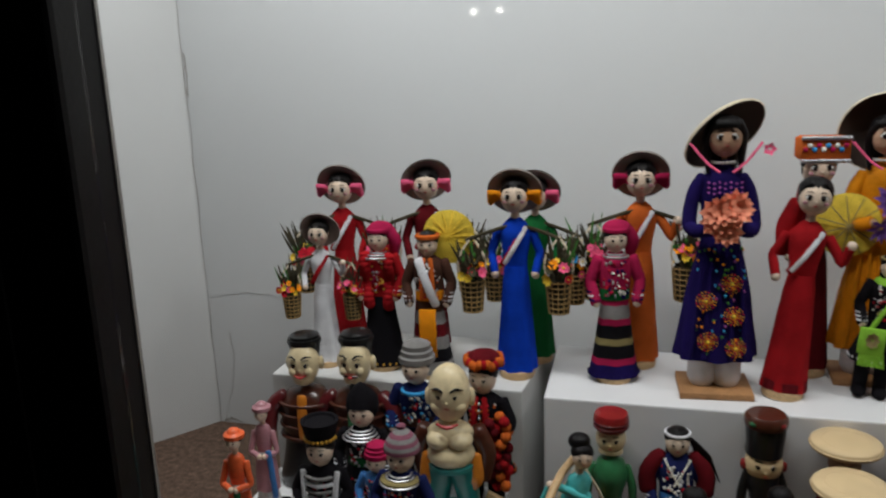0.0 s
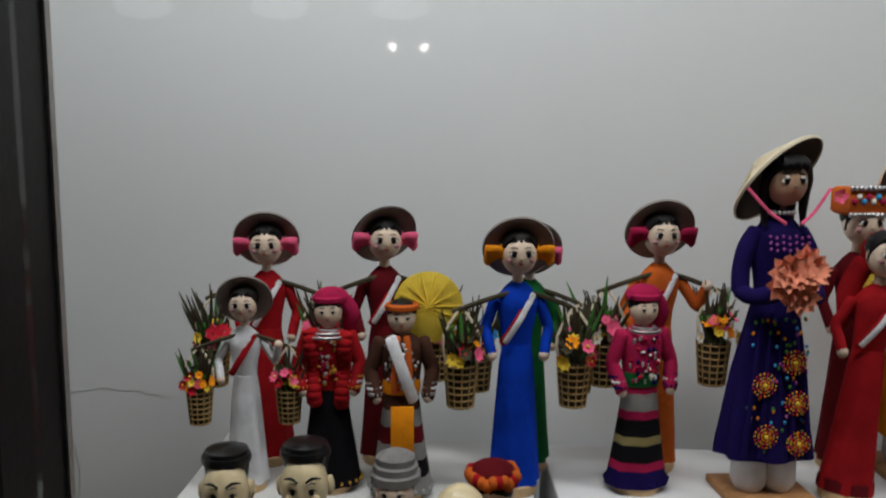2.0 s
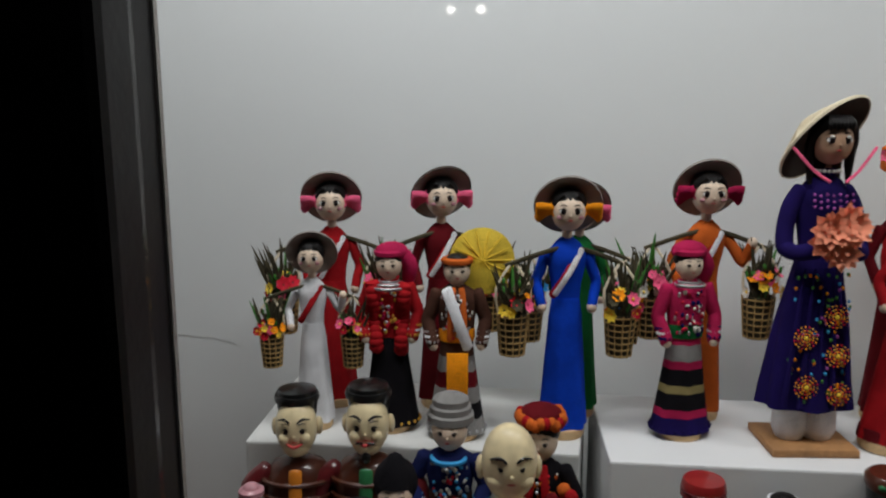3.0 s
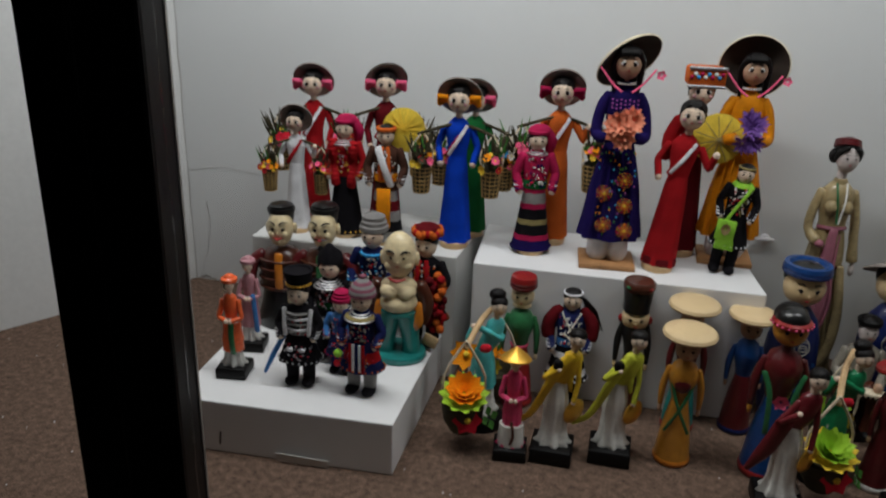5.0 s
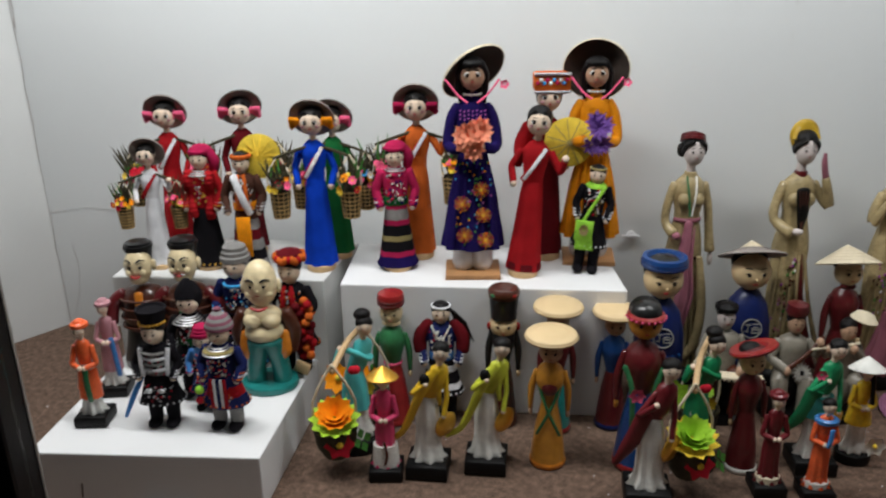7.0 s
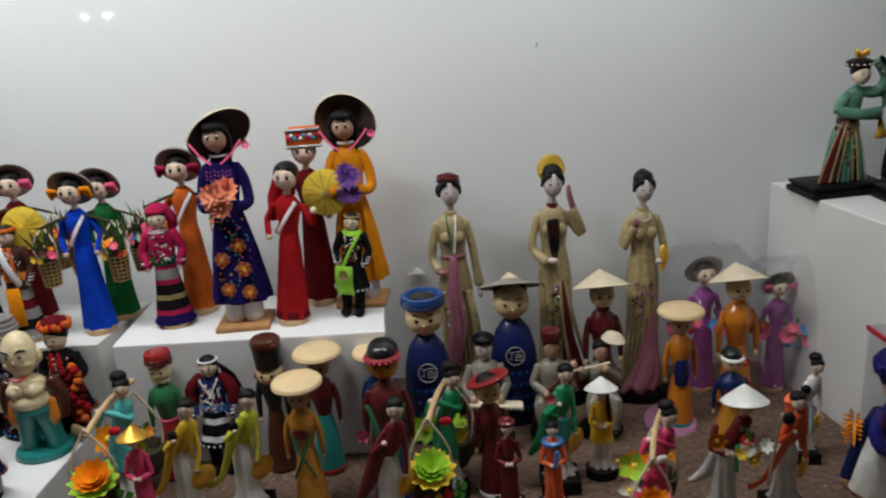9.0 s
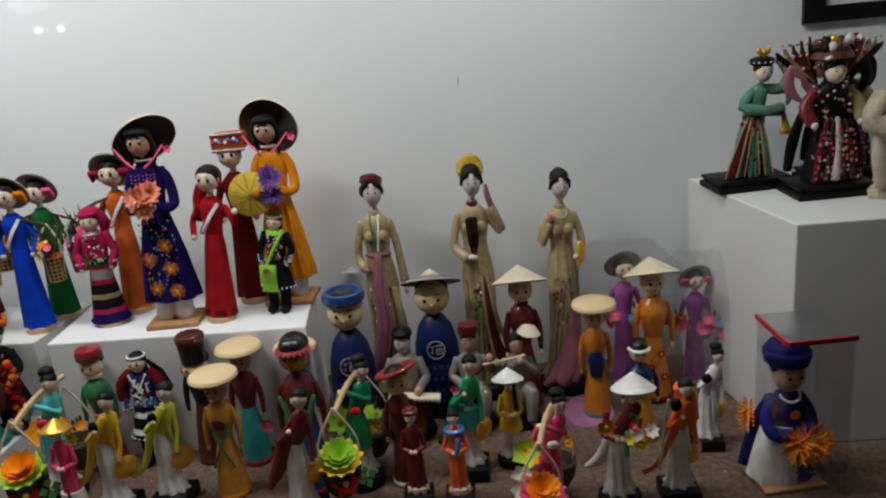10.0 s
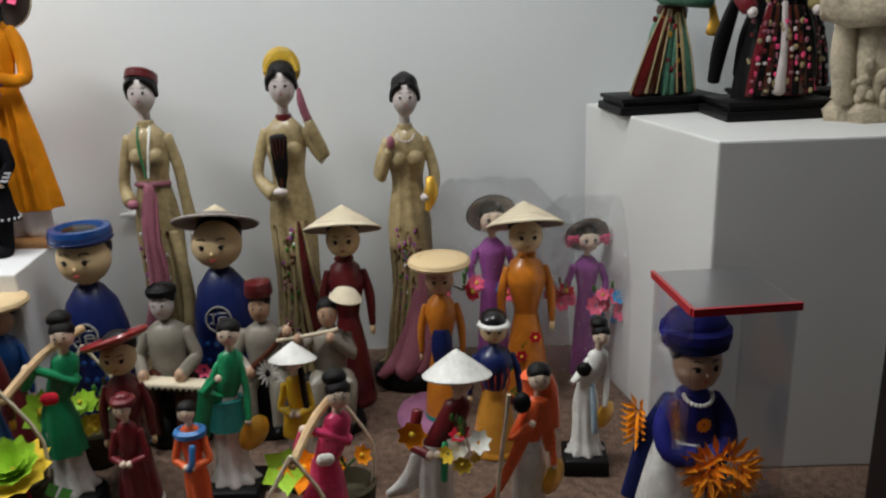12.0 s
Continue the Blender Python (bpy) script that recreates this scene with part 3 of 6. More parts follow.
def ethnic_doll(label, loc, height, rz, top, skirt, trim, cap, capstyle, seed, rings=0, stripes=(), trousers=None, vest=None, base=True, scarf=None, name="costume_doll", belt=None, slim=False):
    """A doll in folk costume: short skirt or long banded skirt, jacket, headdress and neck rings."""
    g, rnd = Fig(), rnd_for(seed)
    low = 0.03
    if trousers:
        for s in (-1, 1):
            g.ball((s * 0.07, -0.035, 0.035), (0.055, 0.085, 0.037), BLACK, 12, 7)
            g.lathe([(0.05, 0.05), (0.055, 0.15), (0.06, 0.30)], trousers, t=Matrix.Translation((s * 0.068, 0, 0)), seg=12)
        low = 0.22
    elif base:
        g.lathe([(0.12, 0), (0.125, 0.012), (0.12, 0.035), (0.09, 0.036)], WOOD)
    n = max(1, len(stripes))
    zs = [low + (0.46 - low) * k / 12 for k in range(13)]
    rad = [(0.175 if not trousers else 0.185) - (0.085 if not trousers else 0.08) * (k / 12) ** 0.8 for k in range(13)]
    if stripes:
        for k in range(12):
            m = stripes[min(n - 1, k * n // 12)]
            g.lathe([(rad[k], zs[k]), (rad[k + 1], zs[k + 1] + 0.002)], m, sy=0.72, wave=0.03, seg=20)
    else:
        g.lathe(list(zip(rad, zs)), skirt, sy=0.72, wave=0.06, seg=22)
    for k in range(22):
        a = 2 * math.pi * k / 22
        g.ball((rad[0] * 1.0 * math.cos(a), rad[0] * 0.73 * math.sin(a), low + 0.018), 0.009, trim, 5, 4)
    g.lathe([(0.095, 0.44), (0.10, 0.52), (0.115, 0.62), (0.105, 0.68), (0.05, 0.715)], top, sy=0.7, seg=18)
    if belt:
        g.lathe([(0.100, 0.455), (0.104, 0.475), (0.104, 0.50), (0.098, 0.515)], belt, sy=0.74, seg=18)
    if vest:
        for s in (-1, 1):
            g.tube([(s * 0.025, -0.065, 0.70), (s * 0.035, -0.085, 0.60), (s * 0.04, -0.082, 0.47)], 0.018, vest, 6, 0.4)
        for k in range(5):
            g.ball((0, -0.085, 0.49 + 0.045 * k), 0.010, SILVER, 6, 4)
    for s in (-1, 1):
        g.arm(s, (0.11, 0, 0.67), (0.165, -0.01, 0.55), (0.135, -0.08, 0.45), 0.040, top, SKIN, 0.75)
        a, b = Vector((s * 0.165, -0.01, 0.55)), Vector((s * 0.135, -0.08, 0.45))
        for k in range(3):
            p = a.lerp(b, 0.45 + 0.2 * k)
            g.ball(tuple(p), (0.042, 0.042, 0.016), (trim, WHITE, trim)[k], 10, 5)
    g.beads(rnd, 60, 0.085, 0.083, 0.47, 0.67, (trim, SILVER, cap, FRED, FWHITE), 0.010)
    if not slim:
        g.beads(rnd, 50, 0.12, 0.118, low + 0.03, 0.40, (trim, top, FRED, SILVER), 0.009)
    c = (0, -0.015, 0.805)
    g.lathe([(0.04, 0.69), (0.038, 0.75)], SKIN, seg=10)
    g.face(c, 0.082, eyes=0.12)
    g.hair(c, 0.084, long=0.0 if capstyle != "band" else 0.35)
    for k in range(rings):
        g.ring((0, -0.03 - 0.006 * k, 0.705 - 0.014 * k), 0.065 + 0.016 * k, 0.007, SILVER, 1, 0.85)
    if capstyle == "hood":
        g.ball((0, 0.02, 0.845), (0.105, 0.10, 0.12), cap, 16, 10)
        g.lathe([(0.09, 0.85), (0.07, 0.92), (0.03, 0.985), (0.004, 1.0)], cap)
    elif capstyle == "turban":
        for k in range(3):
            g.ring((0, 0.015, 0.86 + 0.035 * k), 0.078 - 0.012 * k, 0.034, cap, seg=14)
        g.ball((0, 0.02, 0.93), (0.07, 0.07, 0.045), cap)
    elif capstyle == "stripe":
        for k in range(7):
            g.lathe([(0.108 - 0.0022 * k * k, 0.838 + 0.022 * k), (0.108 - 0.0022 * (k + 1) ** 2, 0.861 + 0.022 * k)], (ROSEKNIT, GREY)[k % 2], t=Matrix.Translation((0, 0.012, 0)))
        g.ball((0, 0.012, 0.985), (0.03, 0.03, 0.015), ROSEKNIT)
    elif capstyle == "fringe":
        for k in range(26):
            a = 2 * math.pi * k / 26
            g.ball((0.098 * math.cos(a), 0.01 + 0.098 * math.sin(a), 0.905 + rnd.uniform(-0.014, 0.014)), (0.026, 0.026, 0.030), rnd.choice((cap, cap, RED)), 8, 5)
        g.ball((0, 0.01, 0.92), (0.10, 0.10, 0.05), DARKRED)
    elif capstyle == "drum":
        g.lathe([(0.088, 0.87), (0.10, 0.92), (0.118, 1.0), (0.10, 1.0), (0.09, 0.985)], cap, t=Matrix.Translation((0, 0.01, 0)))
        for k in range(12):
            a = math.pi + math.pi * k / 11
            g.ball((0.095 * math.cos(a), 0.01 + 0.095 * math.sin(a), 0.888), 0.013, GOLD, 6, 4)
    elif capstyle == "wrap":
        g.ball((0.015, 0.03, 0.880), (0.110, 0.098, 0.070), cap, 16, 9)
        g.tube([(0.08, 0.03, 0.86), (0.13, 0.04, 0.78), (0.10, 0.05, 0.68)], [0.06, 0.055, 0.03], cap, 10)
        g.ring((0, 0.006, 0.882), 0.080, 0.022, cap, seg=16)
    elif capstyle == "band":
        g.ring((0, 0.002, 0.872), 0.080, 0.012, cap, seg=18)
    elif capstyle == "fan":
        g.ring((0, 0.0, 0.87), 0.082, 0.022, cap, seg=16)
    if scarf:
        for k in range(24):
            t = k / 23
            g.ball((0.09 * (1 if k % 2 else -1) * (1 - 0.2 * t), -0.06 - 0.02 * math.sin(9 * t), 0.69 - 0.30 * t), (0.045, 0.035, 0.03), scarf, 8, 5)
    def finish(lean=0.0):
        """Slim costume dolls have a long body and a small head."""
        if slim:
            g.v = [(x * 0.86, y * 0.86, z * 1.10) if z < 0.70 else (x * 0.78, y * 0.78, 0.77 + (z - 0.70) * 0.77) for x, y, z in g.v]
        return g.done(name, label, loc, height, rz, group="costume dolls", lean=lean)
    return g, finish


def peg_doll(label, loc, height, rz, dress, torso, hat, hatm, seed, skirt2=None, arms=True, wide=0.135, seg=22, face_m=PALEWOOD, trimm=None):
    """A turned wooden doll, lacquered: bell skirt, round bust, loose arms, ball head and a hat."""
    g = Fig()
    g.lathe([(wide * 0.92, 0), (wide, 0.01), (wide, 0.035), (wide * 0.95, 0.045)], trimm or dress, seg=seg)
    g.lathe([(wide * 0.95, 0.04), (wide * 0.86, 0.16), (wide * 0.68, 0.32), (wide * 0.50, 0.43), (wide * 0.45, 0.47)], skirt2 or dress, seg=seg)
    g.lathe([(wide * 0.45, 0.46), (wide * 0.56, 0.53), (wide * 0.76, 0.62), (wide * 0.78, 0.66), (wide * 0.60, 0.72), (0.035, 0.75), (0.026, 0.78)], torso, seg=seg)
    g.lathe([(0.028, 0.76), (0.024, 0.83)], face_m, seg=10)
    hz, hr = {"tall": (0.735, 0.090), "disc": (0.835, 0.078), "band": (0.865, 0.088), "tilt": (0.845, 0.088)}.get(hat, (0.850, 0.082))
    c = (0, 0, hz)
    g.face(c, hr, face_m, eyes=0.12, long=1.06)
    g.hair((0, hr * 0.26, hz + hr * 0.20), hr * 0.93)
    if arms:
        for s in (-1, 1):
            g.tube([(s * wide * 0.72, 0, 0.69), (s * wide * 0.96, -0.01, 0.57), (s * wide * 1.0, -0.02, 0.42)], [0.020, 0.024, 0.016], torso)
            g.ball((s * wide * 1.0, -0.022, 0.392), (0.015, 0.015, 0.03), face_m, 8, 5)
    if hat == "disc":
        g.lathe([(0.06, 0.890), (0.152, 0.918), (0.166, 0.926), (0.168, 0.954), (0.158, 0.964), (0.06, 0.967)], hatm, seg=32)
        for q in (0.06, 0.11):
            g.ring((0, 0, 0.9655), q, 0.0015, hatm, seg=28)
        g.ring((0, 0, 0.940), 0.168, 0.005, hatm, seg=30)
    elif hat == "tilt":
        t = Matrix.Translation((0, 0.0, 0.93)) @ pose(0, 0, 0, -14, -16, 0)
        g.lathe([(0.08, -0.02), (0.158, 0.0), (0.165, 0.016), (0.156, 0.030), (0.10, 0.026), (0.085, 0.005)], hatm, t=t, seg=28)
        g.lathe([(0.084, 0.0), (0.072, 0.014), (0.01, 0.020)], LDRED, t=t, seg=20)
    elif hat == "cap":
        g.lathe([(0.078, 0.900), (0.090, 0.915), (0.094, 0.975), (0.086, 0.995), (0.02, 1.0)], hatm, seg=seg)
        for z in (0.925, 0.950):
            g.ring((0, 0, z), 0.092, 0.006, trimm or LDRED)
        g.ring((0, -0.01, 0.778), 0.045, 0.014, face_m, 1.2, 0.8)
        for k in range(9):
            g.ball((wide * 0.47 * math.cos(math.pi + math.pi * k / 8), wide * 0.47 * math.sin(math.pi + math.pi * k / 8), 0.47), 0.012, FPINK, 6, 4)
    elif hat == "tall":
        g.lathe([(0.086, 0.785), (0.088, 0.83), (0.098, 0.965), (0.092, 0.99), (0.06, 0.985)], hatm, seg=seg)
        g.lathe([(0.090, 0.925), (0.103, 0.945), (0.104, 0.980), (0.088, 0.996), (0.04, 0.99)], LBROWN, seg=seg)
        for s in (-1, 1):
            g.ball((s * 0.060, -0.068, 0.965), (0.026, 0.020, 0.016), LGREEN if s < 0 else LRED, 8, 5)
    elif hat == "band":
        g.ring((0, 0, 0.902), 0.083, 0.020, hatm, seg=22)
        g.ball((0, 0.005, 0.920), (0.084, 0.084, 0.066), LBLACK, 18, 10)
        for k in range(11):
            a = math.pi + math.pi * k / 10
            g.ball((0.102 * math.cos(a), 0.102 * math.sin(a), 0.902), 0.007, FWHITE if hatm is LWHITE else FPINK, 6, 4)
    elif hat == "cone":
        g.cone_hat((0, 0.020, 0.896), 0.186, 0.118, STRAW, (-22, 0), HATIN)
        for q in (-1, 1):
            g.ball((q * 0.022, -0.03, 0.765), (0.026, 0.016, 0.018), torso, 8, 5)
    return g, lambda: g.done("wooden_doll", label, loc, height, rz, group="turned wooden dolls")


def resin_figure(label, loc, height, rz, top, skirt=LWHITE, base="box", hat=None, prop=None, seed=1, shawl=None, head_x=0.03, hem=None, sweep=None):
    """A glazed resin figurine of a standing woman on a black foot."""
    g, rnd = Fig(), rnd_for(seed)
    if base == "box":
        g.box((0, 0, 0.055), (0.27, 0.25, 0.11), RBLACK)
    else:
        g.lathe([(0.15, 0), (0.155, 0.04), (0.15, 0.09), (0.12, 0.1)], RBLACK, sy=0.85)
    g.lathe([(0.104, 0.10), (0.110, 0.118), (0.088, 0.15), (0.076, 0.22), (0.072, 0.32), (0.076, 0.42), (0.068, 0.50), (0.052, 0.57)], skirt, sy=0.75, wave=0.20, folds=8, seg=40)
    g.tube([(0, 0, 0.48), (0.0, 0, 0.56), (head_x * 0.6, -0.005, 0.66), (head_x, -0.005, 0.76), (head_x, 0, 0.80)], [0.070, 0.052, 0.064, 0.060, 0.022], top, 14, 0.72)
    if hem:
        g.lathe([(0.092, 0.34), (0.085, 0.42), (0.076, 0.50)], hem, sy=0.8, wave=0.1, seg=22)
    c = (head_x * 1.15, -0.025, 0.885)
    g.lathe([(0.022, 0.78), (0.022, 0.83)], SKIN, t=Matrix.Translation((head_x, -0.005, 0)), seg=8)
    g.face(c, 0.050, eyes=0.10, long=1.2)
    g.hair(c, 0.053)
    if hat == "bun":
        g.ball((head_x, 0.01, 0.955), (0.055, 0.05, 0.04), HAIR)
    elif hat == "cone":
        g.cone_hat((head_x, -0.01, 0.905), 0.150, 0.115, LWHITE, (-12, 0))
    elif hat == "goldcone":
        g.cone_hat((head_x, -0.01, 0.905), 0.125, 0.10, GOLD, (-8, 0))
    elif hat == "wrap":
        g.ring((head_x, 0, 0.925), 0.05, 0.026, top, seg=14)
        g.ball((head_x, 0, 0.94), (0.05, 0.05, 0.04), top)
    if prop == "disc":
        g.arm(1, (head_x * 0.8 + 0.050, -0.01, 0.74), (head_x * 0.5 + 0.085, -0.02, 0.58), (0.11, -0.05, 0.45), 0.018, top)
        g.arm(-1, (0.045 - head_x * 0.8, -0.01, 0.73), (0.085, -0.05, 0.60), (-0.005, -0.085, 0.69), 0.019, top)
        g.lathe([(0.086, -0.010), (0.090, 0), (0.07, 0.018), (0.02, 0.026)], GOLD, t=Matrix.Translation((0.118, 0.0, 0.36)) @ pose(0, 0, 0, 96, 10, 52), seg=20)
    elif prop == "fold":
        for s in (-1, 1):
            g.arm(s, (0.068, 0, 0.73), (0.10, -0.03, 0.58), (0.02, -0.09, 0.56), 0.024, top)
    elif prop == "basket":
        for s in (-1, 1):
            g.arm(s, (0.068, 0, 0.73), (0.11, -0.03, 0.66), (-0.06 if s > 0 else 0.08, -0.06, 0.76), 0.023, top)
        g.tube([(0.12, 0.16, 0.84), (-0.02, -0.02, 0.80), (-0.14, -0.24, 0.70)], 0.02, WOOD, 7)
        for s, y, x in ((1, -0.24, -0.14), (1, 0.18, 0.10)):
            for q in (-1, 1):
                g.tube([(x, y, 0.75), (x + q * 0.13, y, 0.5), (x + q * 0.11, y, 0.26)], 0.009, STRAW, 5)
            g.lathe([(0.08, 0.12), (0.125, 0.2), (0.14, 0.32), (0.12, 0.33), (0.10, 0.25)], TWIG, t=Matrix.Translation((x, y, 0)), seg=16)
    if sweep:
        g.tube([(head_x * 0.8, -0.050, 0.775), (-0.03, -0.07, 0.62), (-0.10, -0.05, 0.44), (-0.17, -0.04, 0.30), (-0.26, -0.04, 0.25)], [0.028, 0.032, 0.026, 0.020, 0.024], sweep, 10, 0.35)
        g.tube([(head_x * 0.8 + 0.03, -0.03, 0.775), (0.075, -0.03, 0.62), (0.085, -0.03, 0.52)], [0.024, 0.022, 0.012], sweep, 10, 0.5)
    return g, lambda: g.done("figurine", label, loc, height, rz, "figurine", "glazed resin figurines")


def robed_statue(label, loc, height, rz, kind):
    """A tall antique-gold statuette in a long robe on an oval black foot."""
    g = Fig()
    g.lathe([(0.122, 0), (0.132, 0.012), (0.130, 0.036), (0.118, 0.056), (0.09, 0.062)], RBLACK, sy=0.85, seg=28)
    sway = {1: 0.012, 2: 0.0, 3: -0.012}[kind]
    g.lathe([(0.104, 0.055), (0.094, 0.075), (0.080, 0.12), (0.070, 0.19), (0.064, 0.27), (0.063, 0.35), (0.066, 0.43), (0.067, 0.50), (0.059, 0.56), (0.048, 0.61), (0.048, 0.64), (0.058, 0.685), (0.062, 0.72), (0.056, 0.75), (0.038, 0.768), (0.02, 0.785)], BRONZE, sy=0.74, wave=0.15, folds=9, seg=44)
    for k in range(9):
        a = -2.75 + k * 0.30
        g.tube([(0.098 * math.cos(a), 0.074 * math.sin(a), 0.06), (sway + 0.074 * math.cos(a + 0.1), 0.056 * math.sin(a + 0.1), 0.18), (0.066 * math.cos(a + 0.2), 0.049 * math.sin(a + 0.2), 0.34), (0.062 * math.cos(a + 0.25), 0.046 * math.sin(a + 0.25), 0.48)], [0.012, 0.009, 0.006, 0.002], BRONZE, 6)
    for s in (-1, 1):
        g.ball((s * 0.026, -0.036, 0.695), (0.026, 0.022, 0.026), BRONZE, 10, 7)
    g.lathe([(0.018, 0.76), (0.0165, 0.79), (0.018, 0.83)], STONE, seg=12)
    g.lathe([(0.027, 0.762), (0.024, 0.788), (0.019, 0.790)], LDRED if kind == 2 else BRONZE, seg=14)
    c = (0.004, -0.010, 0.862)
    g.face(c, 0.039, STONE, eyes=0.10, long=1.32)
    g.ball((0.004, 0.005, 0.897), (0.043, 0.041, 0.034), HAIR)
    g.ball((0.004, 0.016, 0.870), (0.042, 0.034, 0.036), HAIR)
    for s in (-1, 1):
        g.tube([(0.004 + s * 0.012, -0.042, 0.903), (0.004 + s * 0.035, -0.026, 0.885), (0.004 + s * 0.040, -0.004, 0.855)], [0.008, 0.010, 0.009], HAIR, 7)
    if kind == 1:
        turban = Matrix.Translation((0.002, 0.010, 0.898)) @ pose(0, 0, 0, -24, 6, 0)
        for q, z in ((0.040, 0.0), (0.038, 0.012)):
            g.ring((0, 0, z), q, 0.0095, LDRED, t=turban, seg=22)
        g.ball((-0.034, 0.018, 0.862), (0.020, 0.022, 0.026), HAIR)
        g.tube([(-0.002, -0.046, 0.615), (-0.012, -0.058, 0.50), (-0.004, -0.062, 0.36), (-0.030, -0.066, 0.22), (-0.070, -0.058, 0.15)], [0.016, 0.026, 0.032, 0.036, 0.020], MAUVE, 12, 0.45)
        for q in (-0.016, 0.004, 0.020):
            g.tube([(q, -0.052, 0.60), (q - 0.006, -0.070, 0.46), (q * 1.3, -0.074, 0.34), (q - 0.03, -0.080, 0.20)], [0.003, 0.006, 0.006, 0.004], MAUVE, 6)
        g.tube([(-0.050, -0.006, 0.615), (-0.02, -0.038, 0.620), (0.02, -0.038, 0.620), (0.050, -0.006, 0.615)], 0.008, MAUVE, 8)
        g.tube([(0.05, -0.04, 0.48), (0.075, -0.05, 0.30), (0.055, -0.07, 0.16), (0.0, -0.08, 0.10), (-0.045, -0.075, 0.13)], [0.016, 0.020, 0.020, 0.016, 0.006], BRONZE, 10, 0.5)
        g.tube([(-0.055, 0, 0.742), (-0.076, 0.0, 0.68), (-0.086, -0.01, 0.61), (-0.062, -0.046, 0.575)], [0.019, 0.017, 0.017, 0.021], BRONZE, 12)
        g.ball((-0.052, -0.058, 0.570), (0.018, 0.014, 0.014), MAUVE)
        g.tube([(0.055, 0, 0.742), (0.078, 0.0, 0.67), (0.090, -0.004, 0.58), (0.100, -0.01, 0.50)], [0.019, 0.017, 0.017, 0.021], BRONZE, 12)
        g.ball((0.103, -0.014, 0.468), (0.011, 0.012, 0.026), STONE)
        for s in (-1, 1):
            g.tube([(s * 0.018, -0.022, 0.776), (s * 0.014, -0.050, 0.72), (s * 0.003, -0.052, 0.64)], 0.004, LGREEN if s < 0 else LWHITE, 6)
    if kind == 2:
        g.ball((0.004, 0.020, 0.908), (0.056, 0.016, 0.056), CROWN, 18, 12)
        for q in (0.048, 0.041, 0.034):
            g.tube([(0.004 + q * math.cos(a), -0.004 + 0.02 * math.sin(a), 0.893 + q * math.sin(a)) for a in (0.1 + 0.42 * k for k in range(8))], 0.006, CROWN, 7)
        g.tube([(-0.012, -0.068, 0.735), (-0.010, -0.080, 0.66), (-0.010, -0.078, 0.60)], [0.026, 0.022, 0.010], RBLACK, 8, 0.3)
        for k in range(4):
            g.tube([(-0.010, -0.084, 0.60), (-0.030 + 0.012 * k, -0.080, 0.735)], 0.002, LBROWN, 5)
        g.tube([(-0.055, 0, 0.742), (-0.080, -0.004, 0.68), (-0.088, -0.02, 0.62), (-0.040, -0.066, 0.585)], [0.019, 0.017, 0.018, 0.023], BRONZE, 12)
        g.ball((-0.018, -0.078, 0.592), (0.022, 0.014, 0.012), STONE)
        g.tube([(0.055, 0, 0.742), (0.090, -0.012, 0.69), (0.112, -0.02, 0.675), (0.078, -0.04, 0.77)], [0.019, 0.018, 0.021, 0.015], BRONZE, 12)
        g.tube([(0.076, -0.042, 0.775), (0.062, -0.048, 0.82), (0.058, -0.05, 0.86)], [0.013, 0.012, 0.006], MAUVE, 8, 0.6)
        g.tube([(0.02, -0.052, 0.50), (0.028, -0.062, 0.34), (0.055, -0.072, 0.18), (0.080, -0.074, 0.07)], [0.006, 0.020, 0.036, 0.046], LDRED, 12, 0.4)
        for q in (-0.012, 0.036):
            g.tube([(0.02 + q * 0.4, -0.056, 0.50), (0.028 + q, -0.066, 0.34), (0.055 + q * 1.5, -0.082, 0.18), (0.08 + q * 2, -0.09, 0.065)], [0.005, 0.008, 0.010, 0.012], BRONZE, 8)
    if kind == 3:
        g.ball((0.004, 0.016, 0.915), (0.024, 0.022, 0.018), HAIR)
        g.tube([(-0.055, 0, 0.742), (-0.082, -0.006, 0.68), (-0.085, -0.02, 0.645), (-0.055, -0.046, 0.72)], [0.019, 0.019, 0.020, 0.015], BRONZE, 12)
        g.ball((-0.046, -0.052, 0.745), (0.013, 0.012, 0.020), MAUVE)
        g.tube([(0.055, 0, 0.742), (0.080, 0.0, 0.68), (0.086, -0.02, 0.62), (0.062, -0.055, 0.590)], [0.019, 0.017, 0.018, 0.021], BRONZE, 12)
        g.ball((0.052, -0.066, 0.588), (0.016, 0.013, 0.012), STONE)
        g.tube([(0.070, -0.052, 0.64), (0.072, -0.066, 0.60), (0.056, -0.072, 0.55)], [0.014, 0.022, 0.008], GOLD, 8, 0.5)
        for k in range(9):
            a = math.pi * k / 8
            g.ball((0.026 * math.cos(a), -0.026 - 0.016 * math.sin(a), 0.762 - 0.018 * math.sin(a)), 0.0045, STONE, 6, 4)
        for q, w in ((0.0, 0.046), (-0.035, 0.026), (0.030, 0.024)):
            g.tube([(0.030 + q * 0.2, -0.045, 0.36), (0.016 + q * 0.7, -0.060, 0.22), (-0.010 + q * 1.4, -0.085, 0.11), (-0.045 + q * 1.8, -0.098, 0.066)], [0.006, w * 0.7, w, w * 0.8], MAUVE, 12, 0.45)
    rnd = rnd_for(kind)
    for _ in range(95):
        x, z = rnd.gauss(-0.012, 0.026), rnd.uniform(0.10, 0.50)
        if abs(x) < 0.058:
            g.ball((x, -0.050 * math.sqrt(1 - (x / 0.072) ** 2) * (1.0 if z > 0.22 else 1.18) - 0.002, z), (0.0055, 0.003, 0.007), rnd.choice((LBROWN, OLIVE, OLIVE, MAUVE, LILAC, LWHITE, LEAF)), 6, 4)
    g.v = [(x * (0.90 if z > 0.07 else 1.0), y, z) for x, y, z in g.v]
